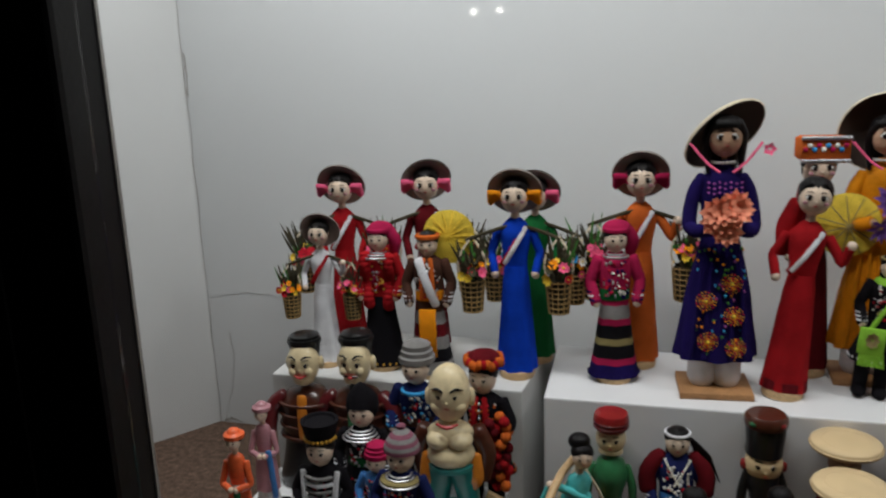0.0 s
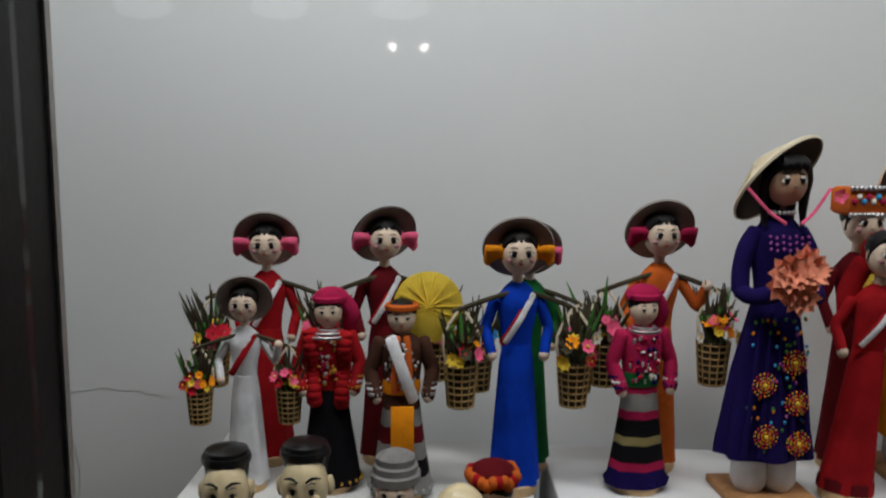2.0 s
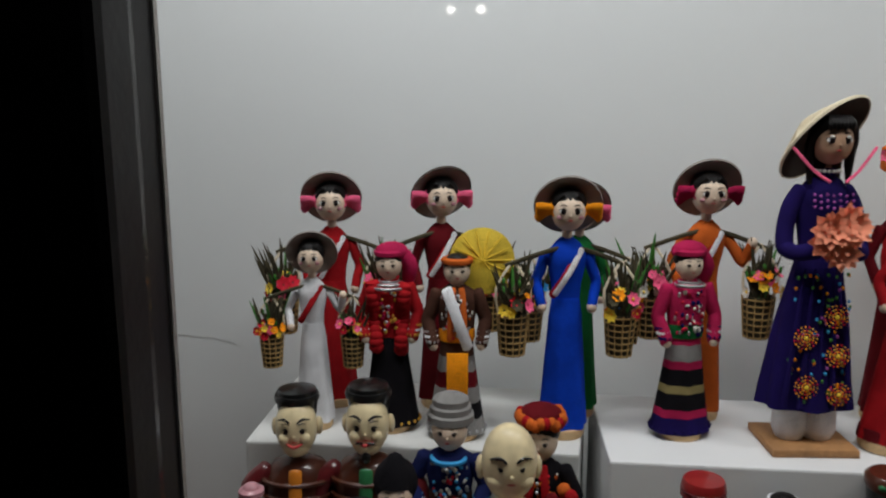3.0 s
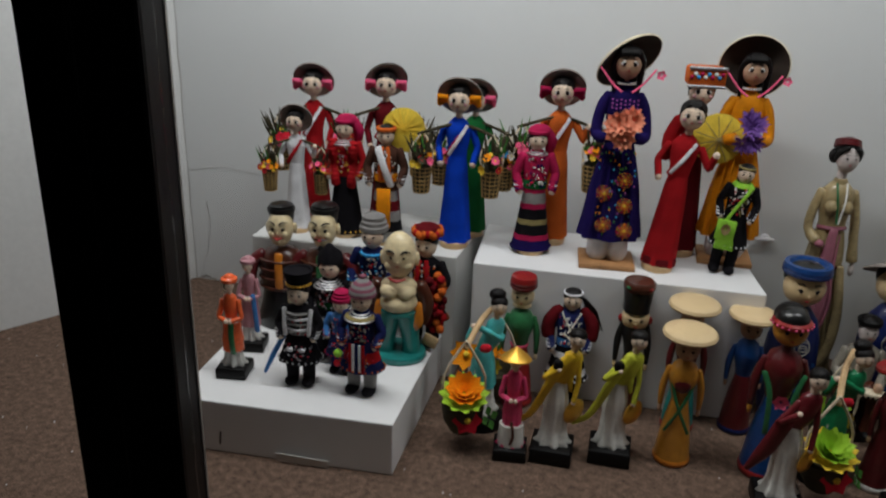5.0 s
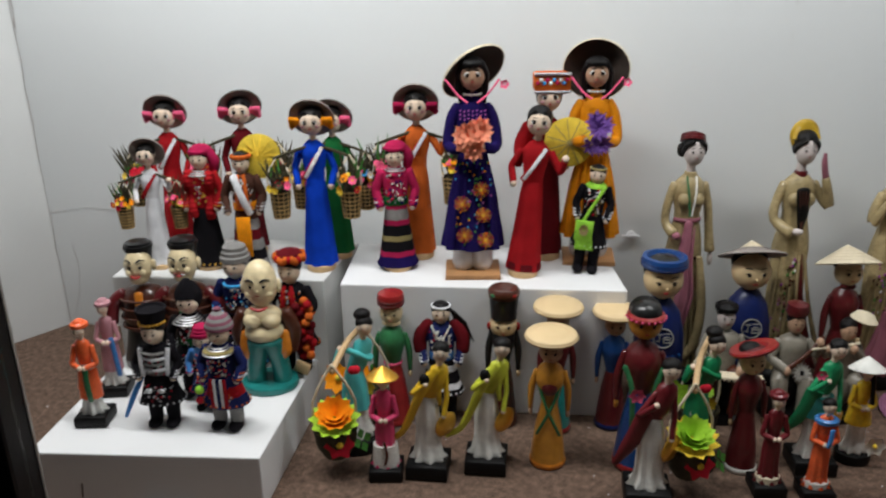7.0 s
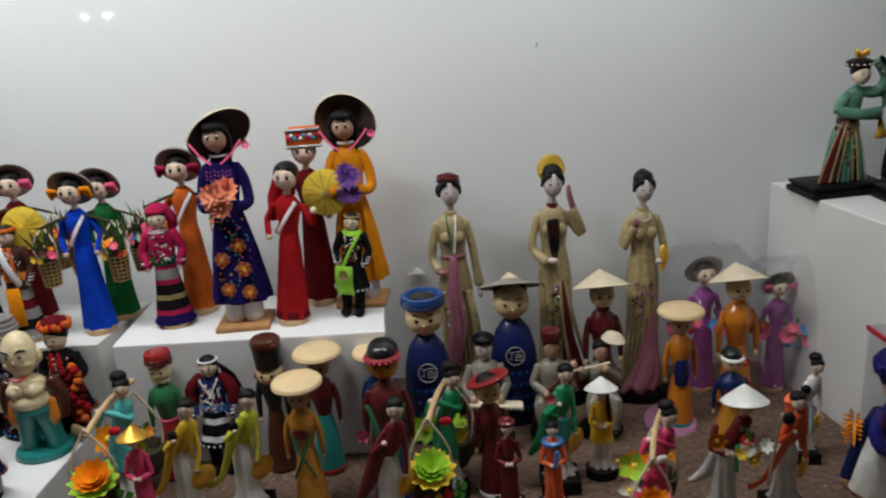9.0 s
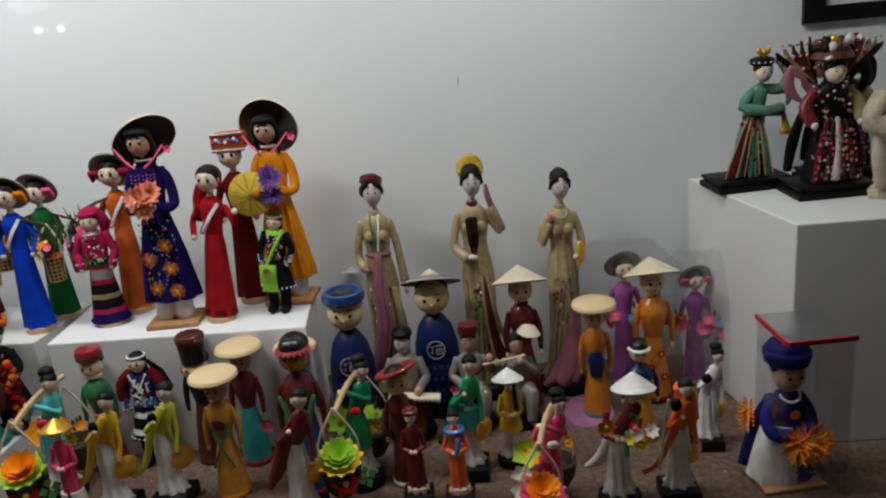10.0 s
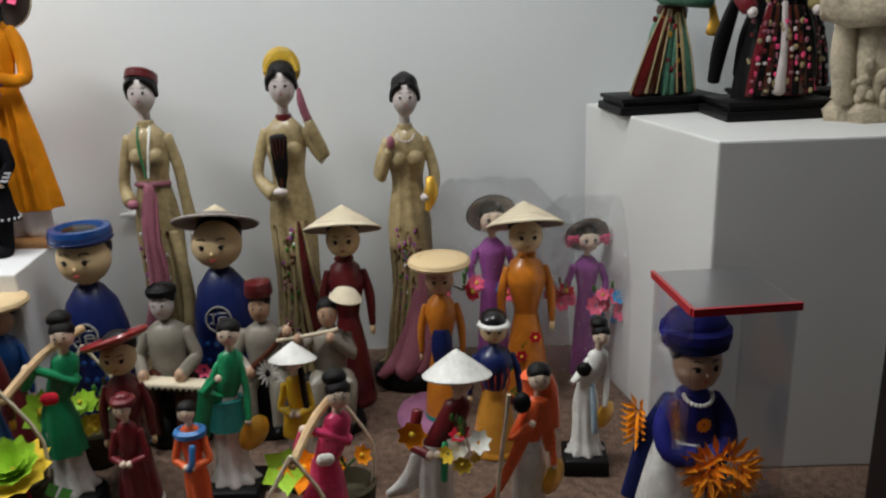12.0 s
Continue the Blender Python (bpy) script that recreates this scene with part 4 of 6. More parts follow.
    return g.done("statuette", label, loc, height, rz, "statuette", "antique gold statuettes")


# ---- figures on the grey plinth ----
T1, T2 = 0.262, 0.262
g, end = rag_doll("cloth doll in a red dress with grey hat and pink ribbons", (-0.251, 1.052, T1), 0.326, RED, 8, GREYHAT, FPINK, WHITE, poled=True, seed=11)
end()
g, end = rag_doll("cloth doll in a dark dress with black-brimmed hat and pink ribbons", (-0.101, 1.060, T1), 0.334, DARKRED, 12, STRAWSHADE, FPINK, WHITE, poled=True, seed=12, hatt=(52, -16))
end()
g, end = rag_doll("cloth doll in a white dress with grey hat carrying flower baskets", (-0.258, 0.966, T1), 0.258, WHITE, 5, GREYHAT, None, RED, poled=True, arms="up", seed=13, hatt=(58, -10))
end()
g, end = rag_doll("small cloth doll in a green dress behind a blue doll", (0.084, 1.046, T1), 0.318, GREEN, 0, STRAWSHADE, FPINK, None, poled=True, seed=14, flowers=(FPINK, FYELLOW, FORANGE, FBLUE))
end()
g, end = rag_doll("cloth doll in a bright blue dress with hat and flower baskets", (0.064, 0.974, T1), 0.330, BLUE, 4, GREYHAT, FORANGE, WHITE, poled=True, seed=15, flowers=(FPINK, FYELLOW, FORANGE, FRED, TWIG))
end()
g, end = ethnic_doll("costume doll in red jacket and black skirt with pink headscarf", (-0.159, 0.972, T1), 0.256, 4, RED, BLACK, GOLD, MAGENTA, "wrap", 16, rings=3, scarf=RED, slim=True)
end()
g, end = ethnic_doll("costume doll in patterned robe holding a yellow fan", (-0.071, 0.953, T1), 0.254, 6, BROWN, GREY, SILVER, ORANGE, "fan", 17, stripes=(GREY, BLACK, GREY, DARKRED, GREY, BROWN), vest=ORANGE, belt=FORANGE, slim=True)
g.lathe([(0.205, -0.006), (0.207, 0.0), (0.19, 0.006), (0.02, 0.03)], NET, t=Matrix.Translation((0.16, 0.06, 0.86)) @ pose(0, 0, 0, 82, 12, 0), seg=26)
for k in range(14):
    a = 2 * math.pi * k / 14
    g.tube([(0.16, 0.025, 0.86), (0.16 + 0.19 * math.cos(a), 0.045, 0.86 + 0.19 * math.sin(a))], 0.005, FYELLOW, 5)
g.box((0.0, -0.125, 0.28), (0.12, 0.012, 0.28), FORANGE)
g.sash(WHITE, -0.06, 0.70, 0.06, 0.44, -0.10, 0.03)
end()

# ---- figures on the white plinth ----
g, end = rag_doll("cloth doll in an orange dress with grey hat and baskets", (0.248, 1.052, T2), 0.346, ORANGE, 4, GREYHAT, MAGENTA, WHITE, poled=True, arms="up", seed=21, flowers=(FPINK, FORANGE, FWHITE, FYELLOW))
end()
g, end = ethnic_doll("costume doll in magenta jacket and banded skirt with pink hood", (0.214, 0.984, T2), 0.262, 12, MAGENTA, MAGENTA, PURPLE, MAGENTA, "wrap", 22, rings=2, stripes=(PURPLE, MAGENTA, BLACK, OLIVE, BLACK, MAGENTA, GREY, MAGENTA), belt=GREEN, slim=True)
end()
aodai_doll("tall doll in embroidered purple dress with leaf hat, coral bouquet", (0.361, 0.968, T2), 0.430, PURPLE, CORAL, 4, True, 23)
g, end = rag_doll("slim cloth doll in a long red dress with white sash", (0.456, 0.964, T2), 0.336, RED, -4, None, None, WHITE, seed=24, hem=DARKRED, arms="up")
g.ring((0, 0.002, 0.926), 0.048, 0.014, RED, seg=16)
g.ring((0, 0.010, 0.910), 0.055, 0.014, RED, seg=16)
g.ball((0, 0.030, 0.880), (0.068, 0.050, 0.078), RED)
g.tube([(-0.05, 0.03, 0.84), (-0.085, 0.03, 0.74), (-0.09, 0.02, 0.62)], [0.04, 0.04, 0.02], RED, 10, 0.6)
end(5.0)
g, end = rag_doll("doll in dark red robe with a beaded box headdress", (0.500, 1.062, T2), 0.366, DARKRED, 4, seed=25)
g.box((0.01, -0.01, 0.955), (0.18, 0.12, 0.095), ORANGE)
for z in (0.91, 1.0):
    for k in range(12):
        g.ball((-0.075 + 0.0155 * k, -0.075, z), 0.010, SILVER, 6, 4)
for k in range(10):
    g.ball((-0.065 + 0.0165 * k, -0.072, 0.955 + 0.016 * (k % 2)), 0.011, (MAGENTA, FWHITE, FBLUE)[k % 3], 6, 4)
g.lathe([(0.125, -0.005), (0.127, 0.0), (0.11, 0.006), (0.02, 0.018)], NET, t=Matrix.Translation((0.10, -0.10, 0.66)) @ pose(0, 0, 0, 84, -10, 0), seg=24)
for k in range(11):
    a = 2 * math.pi * k / 11
    g.tube([(0.10, -0.13, 0.66), (0.10 + 0.12 * math.cos(a), -0.12, 0.66 + 0.12 * math.sin(a))], 0.0025, OLIVE, 5)
end()
aodai_doll("tall doll in yellow satin dress with leaf hat, purple bouquet", (0.586, 1.052, T2), 0.420, YELLOW, FPURPLE, -2, False, 26)
g, end = ethnic_doll("boy costume doll in black suit with a lime green bag", (0.574, 0.984, T2), 0.226, -6, BLACK, BLACK, WHITE, OLIVE, "band", 27, trousers=BLACK, base=False, slim=True)
g.tube([(0.09, -0.06, 0.70), (0.0, -0.11, 0.56), (-0.08, -0.12, 0.42)], 0.016, LIME, 6, 0.5)
g.box((-0.06, -0.13, 0.36), (0.17, 0.03, 0.15), LIME)
for k in range(9):
    g.tube([(-0.12 + 0.018 * k, -0.135, 0.29), (-0.12 + 0.02 * k, -0.14, 0.21)], 0.008, LIME, 5)
g.flower((-0.06, -0.148, 0.37), 0.05, OLIVE, 8)
g.ring((0, 0, 0.69), 0.075, 0.028, LIME, 1, 0.75)
end(5.0)

# ---- figures on the low step ----
T0 = 0.098
g, end = resin_figure("orange-red robed figurine with hat on a black foot", (-0.264, 0.659, T0), 0.196, 6, RORANGE, LWHITE, "box", "wrap", "fold", 31, head_x=0.0, hem=RORANGE)
g.lathe([(0.095, 0.25), (0.088, 0.4), (0.076, 0.52)], RORANGE, sy=0.8, wave=0.05)
g.tube([(0.02, -0.085, 0.56), (0.02, -0.095, 0.4), (0.03, -0.09, 0.25)], 0.026, LGREEN, 8, 0.4)
end()
g, end = resin_figure("dusty pink robed figurine with blue scarf on a black foot", (-0.275, 0.757, T0), 0.190, 10, RROSE, LWHITE, "box", "wrap", "fold", 32, head_x=0.0)
g.lathe([(0.095, 0.25), (0.088, 0.4), (0.076, 0.52)], RROSE, sy=0.8, wave=0.05)
g.tube([(0.05, -0.08, 0.6), (0.07, -0.09, 0.4), (0.08, -0.085, 0.22)], 0.024, RBLUE, 8, 0.4)
end()


def puppet(label, loc, height, rz, coat, seed, beard):
    """A lacquered water puppet: big cream head, dark cropped hair, barrel coat and peg arms."""
    g = Fig()
    g.lathe([(0.19, 0), (0.2, 0.06), (0.17, 0.18), (0.15, 0.3)], LBLACK, sy=0.8)
    g.lathe([(0.15, 0.28), (0.17, 0.4), (0.165, 0.52), (0.12, 0.6), (0.05, 0.63)], coat, sy=0.75)
    for k in range(4):
        g.ring((0, 0, 0.33 + 0.07 * k), 0.172, 0.012, LBROWN, 1, 0.76)
    g.tube([(0, -0.115, 0.6), (0, -0.135, 0.48), (0, -0.13, 0.34)], 0.03, LGREEN if beard else LORANGE, 8, 0.4)
    for s in (-1, 1):
        g.tube([(s * 0.14, 0, 0.56), (s * 0.215, -0.03, 0.5), (s * 0.235, -0.06, 0.36)], [0.05, 0.048, 0.044], LDRED, 12)
        g.tube([(s * 0.235, -0.06, 0.36), (s * 0.235, -0.07, 0.22)], 0.034, BONE, 10)
    c = (0, -0.03, 0.785)
    g.face(c, 0.096, BONE, eyes=0.13, fem=False, long=1.42)
    g.ball((0, -0.035, 0.70), (0.068, 0.075, 0.055), BONE)
    for s in (-1, 1):
        g.ball((s * 0.098, 0.0, 0.775), (0.020, 0.026, 0.045), BONE, 8, 5)
        g.ball((s * 0.045, -0.100, 0.755), (0.028, 0.022, 0.028), BONE, 10, 6)
        g.tube([(s * 0.016, -0.126, 0.835), (s * 0.040, -0.122, 0.852), (s * 0.070, -0.098, 0.842)], [0.005, 0.007, 0.003], LBLACK, 6)
    g.tube([(-0.036, -0.112, 0.735), (0, -0.126, 0.722), (0.036, -0.112, 0.735)], [0.004, 0.009, 0.004], LIP, 6)
    g.lathe([(0.082, 0.80), (0.092, 0.87), (0.094, 0.915), (0.088, 0.945), (0.05, 0.958), (0.01, 0.96)], LBLACK, t=Matrix.Translation((0, 0.022, 0)))
    g.lathe([(0.100, 0.895), (0.104, 0.912), (0.099, 0.928)], LBLACK, t=Matrix.Translation((0, 0.016, 0)))
    if beard:
        g.ball((0, -0.10, 0.655), (0.022, 0.02, 0.028), LBLACK, 8, 5)
        for s in (-1, 1):
            g.tube([(s * 0.01, -0.128, 0.735), (s * 0.04, -0.122, 0.73)], 0.006, LBLACK, 5)
    return g.done("water_puppet", label, loc, height, rz, "puppet", "lacquered puppets")


puppet("lacquered puppet with cream head and dark brown coat", (-0.256, 0.872, T0), 0.262, 8, LBROWN, 1, False)
puppet("lacquered puppet with goatee and orange-brown coat", (-0.170, 0.874, T0), 0.270, 4, LBROWN, 2, True)

# bald laughing puppet with bare belly
g = Fig()
g.lathe([(0.17, 0), (0.18, 0.02), (0.17, 0.05)], LTEAL, sx=1.15)
for s in (-1, 1):
    g.tube([(s * 0.09, 0, 0.04), (s * 0.085, 0, 0.16), (s * 0.06, 0, 0.34)], [0.07, 0.065, 0.085], LTEAL, 14)
    g.tube([(s * 0.14, 0.02, 0.56), (s * 0.19, 0.03, 0.42), (s * 0.15, 0.04, 0.27)], [0.05, 0.055, 0.06], LBROWN, 12)
    g.tube([(s * 0.12, -0.02, 0.42), (s * 0.13, -0.04, 0.3), (s * 0.11, -0.04, 0.24)], [0.045, 0.05, 0.03], LORANGE, 10, 0.5)
g.ball((0, -0.03, 0.44), (0.135, 0.12, 0.085), BONE)
g.ball((-0.055, -0.06, 0.535), (0.075, 0.08, 0.055), BONE)
g.ball((0.055, -0.06, 0.535), (0.075, 0.08, 0.055), BONE)
g.ball((0, -0.02, 0.56), (0.13, 0.09, 0.07), BONE)
g.ring((0, -0.03, 0.37), 0.105, 0.025, LTEAL, 1, 0.85)
g.face((0, -0.02, 0.790), 0.118, BONE, eyes=0.08, fem=False, long=1.42)
for s in (-1, 1):
    g.ball((s * 0.050, -0.066, 0.735), (0.050, 0.052, 0.042), BONE)
    g.ball((s * 0.118, 0.0, 0.76), (0.022, 0.03, 0.055), BONE, 8, 5)
    g.tube([(s * 0.02, -0.125, 0.83), (s * 0.05, -0.12, 0.85), (s * 0.085, -0.095, 0.835)], [0.005, 0.007, 0.003], LBLACK, 6)
g.tube([(-0.06, -0.128, 0.655), (0, -0.138, 0.635), (0.06, -0.128, 0.655)], [0.006, 0.012, 0.006], LIP, 6)
g.done("water_puppet", "bald cream-painted puppet with bare belly and teal trousers", (-0.002, 0.800, T0), 0.259, 6, "puppet", "lacquered puppets")

g, end = ethnic_doll("costume doll in black with a dark hood and silver neck rings", (-0.120, 0.760, T0), 0.226, 6, BLACK, BLACK, SILVER, BLACK, "hood", 33, rings=4, base=False, trousers=BLACK, belt=GREEN)
end()
g, end = ethnic_doll("costume doll in dark blue with a grey turban and beads", (-0.072, 0.870, T0), 0.258, -4, NAVY, BLACK, FBLUE, GREY, "turban", 34, rings=0, base=False, belt=BROWN)
g.ring((0, -0.04, 0.68), 0.075, 0.012, FBLUE, 1, 0.9)
end()
g, end = ethnic_doll("costume doll in black and red with orange fringed headdress", (0.033, 0.862, T0), 0.252, -8, BLACK, BLACK, ORANGE, ORANGE, "fringe", 35, trousers=BLACK, base=False, vest=RED, scarf=None)
for k in range(26):
    g.ball((0.12 + 0.05 * math.sin(k * 2.4), -0.09 + 0.02 * math.cos(k * 1.7), 0.60 - 0.017 * k), 0.034, (ORANGE, RED, DARKRED)[k % 3], 8, 5)
g.box((0.06, -0.13, 0.12), (0.11, 0.03, 0.09), WOOD, t=pose(0, 0, 0, 0, 20, 0))
end()
g, end = ethnic_doll("costume doll in black with tall black hat and silver jacket", (-0.141, 0.662, T0), 0.212, 4, BLACK, BLACK, SILVER, BLACK, "drum", 36, trousers=BLACK, base=False, belt=GREY)
for k in range(4):
    g.tube([(-0.085, -0.065, 0.52 + 0.045 * k), (0, -0.093, 0.515 + 0.045 * k), (0.085, -0.065, 0.52 + 0.045 * k)], 0.014, (WHITE, GREY)[k % 2], 6)
for s in (-1, 1):
    g.tube([(s * 0.11, -0.04, 0.68), (s * 0.10, -0.07, 0.56), (s * 0.095, -0.07, 0.47)], 0.018, WHITE, 6)
    g.ball((s * 0.05, -0.13, 0.36), (0.03, 0.015, 0.018), SILVER)
g.tube([(-0.12, -0.05, 0.44), (-0.2, -0.08, 0.28), (-0.27, -0.1, 0.12)], [0.02, 0.022, 0.014], RBLUE, 6)
end()
g, end = ethnic_doll("costume doll in navy jacket and striped apron with a striped cap", (-0.030, 0.660, T0), 0.217, -4, NAVY, NAVY, ORANGE, MAGENTA, "stripe", 37, rings=4, trousers=GREY, base=False, stripes=(NAVY, RED, NAVY))
g.ring((0, -0.04, 0.67), 0.10, 0.022, OLIVE, 1, 0.8)
for k in range(5):
    g.box((-0.052 + 0.026 * k, -0.122, 0.35), (0.022, 0.014, 0.24), (RED, WHITE, NAVY, WHITE, RED)[k])
g.ball((-0.16, -0.1, 0.36), 0.035, LIME)
g.ball((-0.17, -0.1, 0.27), 0.028, FRED)
end()
g, end = ethnic_doll("small costume doll in blue with a purple cap", (-0.085, 0.715, T0), 0.165, 0, RBLUE, NAVY, FRED, MAGENTA, "turban", 38, base=False, trousers=NAVY)
end()

# ---- figures on the carpet before the white plinth ----
LOTUS = (FORANGE, FYELLOW)


def basket_lady(label, loc, height, rz, top, bloom, leaf, seed, accent):
    g, end = resin_figure(label, loc, height, rz, top, LWHITE, "round", "bun", "basket", seed, head_x=0.07)
    g.flower((-0.14, -0.26, 0.36), 0.165, leaf, 12, None, cup=0.35, aim=(0, -0.35, 0.9), layers=1)
    g.flower((-0.14, -0.27, 0.40), 0.125, bloom, 10, None, cup=0.6, aim=(0, -0.5, 0.85), layers=3, width=0.5)
    g.flower((-0.12, -0.36, 0.26), 0.10, accent, 6, FYELLOW, cup=0.1, aim=(0, -1, 0.2))
    g.flower((0.02, -0.33, 0.26), 0.08, LEAF, 4, None, cup=0.1, aim=(0.6, -0.6, 0.3))
    g.flower((-0.10, 0.12, 0.46), 0.11, bloom, 8, FYELLOW, aim=(-0.3, -0.8, 0.4))
    g.bouquet((0.10, 0.18, 0.40), 0.10, 5, (bloom, accent, FYELLOW), 0.06, rnd_for(seed), 4)
    for q in (-1, 1):
        g.ball((0.01 * q, -0.09, 0.62), (0.03, 0.02, 0.03), accent)
    g.lathe([(0.088, 0.30), (0.084, 0.38), (0.078, 0.48), (0.058, 0.57)], top, sy=0.78, wave=0.12, folds=6, seg=28)
    if top is RPINK:
        g.tube([(-0.04, -0.05, 0.46), (-0.13, -0.05, 0.30), (-0.26, -0.06, 0.17), (-0.33, -0.06, 0.13)], [0.05, 0.055, 0.045, 0.015], RPINK, 12, 0.4)
        for x, y, z in ((-0.22, -0.08, 0.42), (-0.24, -0.12, 0.34), (-0.10, -0.36, 0.16)):
            g.flower((x, y, z), 0.085, FWHITE, 6, FYELLOW, cup=0.3, aim=(-0.3, -0.9, 0.3))
        g.flower((-0.17, -0.02, 0.56), 0.11, FLIME, 5, None, cup=0.4, aim=(-0.4, -0.8, 0.3))
    return end()


basket_lady("turquoise figurine carrying a shoulder pole with an orange lotus basket", (0.164, 0.760, 0), 0.272, 14, RTEAL, FORANGE, FLIME, 41, FRED)
basket_lady("green figurine carrying a shoulder pole with a lime leaf basket", (0.750, 0.742, 0), 0.264, 12, RGREEN, FLIME, FYELLOW, 42, FRED)
basket_lady("pink figurine carrying a shoulder pole with orange and white blooms", (1.090, 0.618, 0), 0.238, 12, RPINK, FORANGE, RPINK, 43, FWHITE)

g, end = peg_doll("turned wooden doll in green with red skirt and red cap", (0.218, 0.856, 0), 0.264, 0, LRED, LGREEN, "cap", LRED, 44, face_m=BONE, wide=0.122)
end()
g, end = ethnic_doll("costume doll with long black hair and white headband in dark dress", (0.309, 0.860, 0), 0.264, 2, NAVY, BLACK, WHITE, WHITE, "band", 45, base=False, trousers=BLACK, belt=RBLUE, stripes=(BLACK, WHITE, BLACK, BLACK, WHITE, BLACK), slim=True)
for k in range(22):
    u = (k % 11) / 10
    s = -1 if k < 11 else 1
    g.ball((s * (0.075 - 0.09 * u), -0.062 - 0.032 * u * (1.6 - u), 0.70 - 0.13 * u), 0.0085, FWHITE, 6, 4)
for s in (-1, 1):
    g.tube([(s * 0.10, 0.01, 0.7), (s * 0.17, 0.0, 0.6), (s * 0.17, -0.02, 0.52)], [0.05, 0.06, 0.055], DARKRED, 10)
for k in range(7):
    g.tube([(0.06 - 0.004 * k, 0.0, 0.86), (0.115 + 0.006 * k, 0.02, 0.76), (0.13 + 0.022 * k, 0.03, 0.62 - 0.01 * k)], [0.016, 0.016, 0.004], HAIR, 6)
end()
g, end = peg_doll("turned wooden doll in dark brown with a tall black hat", (0.423, 0.860, 0), 0.278, 0, LBROWN, LBLACK, "tall", LBLACK, 46, arms=True, wide=0.10)
for s in (-1, 1):
    g.ball((s * 0.094, 0, 0.72), (0.016, 0.022, 0.028), LRED)
end()
g, end = resin_figure("pink figurine with a golden conical hat on a black foot", (0.229, 0.680, 0), 0.209, 4, RPINK, RPINK, "box", "goldcone", "fold", 47, head_x=0.0)
g.lathe([(0.112, 0.11), (0.105, 0.22), (0.10, 0.30)], LWHITE, sy=0.8, wave=0.06)
g.tube([(0.0, -0.09, 0.36), (0.02, -0.10, 0.24), (0.0, -0.10, 0.16)], 0.012, LBROWN, 6)
end()
for label, x, y, m, seed in (("yellow-caped figurine holding a gold leaf hat", 0.300, 0.695, RYELLOW, 48), ("yellow-green caped figurine holding a gold leaf hat", 0.398, 0.716, RLIME, 49)):
    g, end = resin_figure(label, (x, y, 0), 0.262, -2, m, LWHITE, "box", None, "disc", seed, sweep=m, head_x=0.085)
    g.ball((-0.005, -0.070, 0.715), (0.034, 0.026, 0.042), RBLACK)
    end()
g, end = peg_doll("turned wooden doll in amber robe with a flat straw hat", (0.504, 0.738, 0), 0.258, -4, LYELLOW, LYELLOW, "disc", PALEWOOD, 50, wide=0.122, trimm=LORANGE, face_m=BROWNSKIN)
for s in (-1, 1):
    g.tube([(s * 0.07, -0.04, 0.62), (s * 0.02, -0.088, 0.47), (-s * 0.075, -0.085, 0.26)], 0.011, LGREEN, 6, 0.5)
g.ball((0, -0.06, 0.60), (0.055, 0.045, 0.06), LDRED)
end()
g, end = peg_doll("turned wooden doll in teal skirt with a flat straw hat", (0.520, 0.846, 0), 0.262, 0, LTEAL, LDRED, "disc", PALEWOOD, 51, wide=0.115, trimm=LRED, face_m=BROWNSKIN)
end()
g, end = peg_doll("turned wooden doll in dark red with a flat straw hat", (0.624, 0.866, 0), 0.246, 0, LDRED, LBLUE, "disc", PALEWOOD, 52, wide=0.118, trimm=LNAVY, face_m=BROWNSKIN)
end()
g, end = peg_doll("large wooden doll in red lacquer over a blue skirt, red headband", (0.655, 0.742, 0), 0.312, 0, LRED, LDRED, "band", LRED, 53, wide=0.128, skirt2=LBLUE, face_m=LYELLOW)
for s in (-1, 1):
    g.tube([(s * 0.10, -0.07, 0.64), (s * 0.06, -0.10, 0.52), (s * 0.05, -0.11, 0.3)], 0.014, LGREEN, 6, 0.5)
end()
g, end = resin_figure("maroon-topped figurine with white skirt and gold leaf hat", (0.660, 0.645, 0), 0.270, -2, RMAROON, LWHITE, "box", None, "disc", 54, head_x=0.07)
g.tube([(-0.05, -0.04, 0.6), (-0.11, -0.03, 0.42), (-0.2, -0.02, 0.25)], [0.05, 0.05, 0.02], RMAROON, 10, 0.4)
g.flower((-0.11, -0.10, 0.76), 0.05, FPINK, 6)
end()

# ---- figures on the carpet in the middle and towards the end ----
g, end = peg_doll("turned wooden doll in dark red with a tilted red hat", (0.832, 0.744, 0), 0.240, 8, LDRED, LDRED, "tilt", LRED, 61, trimm=LWHITE, wide=0.115, face_m=PALEWOOD)
end()
g, end = resin_figure("small maroon figurine with folded arms on a black foot", (0.858, 0.680, 0), 0.193, 2, RMAROON, RMAROON, "box", "wrap", "fold", 62, head_x=0.0)
g.lathe([(0.105, 0.10), (0.10, 0.16), (0.08, 0.17)], STRAW, sy=0.8)
end()
g, end = resin_figure("small orange figurine with a blue collar on a black foot", (0.932, 0.672, 0), 0.190, 0, RORANGE, RORANGE, "box", None, "fold", 63, head_x=0.0)
g.lathe([(0.105, 0.10), (0.10, 0.16), (0.08, 0.17)], LWHITE, sy=0.8)
g.ring((0, -0.01, 0.75), 0.07, 0.03, RBLUE, 1, 0.8)
g.tube([(0.03, -0.085, 0.70), (0.02, -0.1, 0.6), (0.0, -0.1, 0.55)], 0.02, RBLUE, 6)
end()


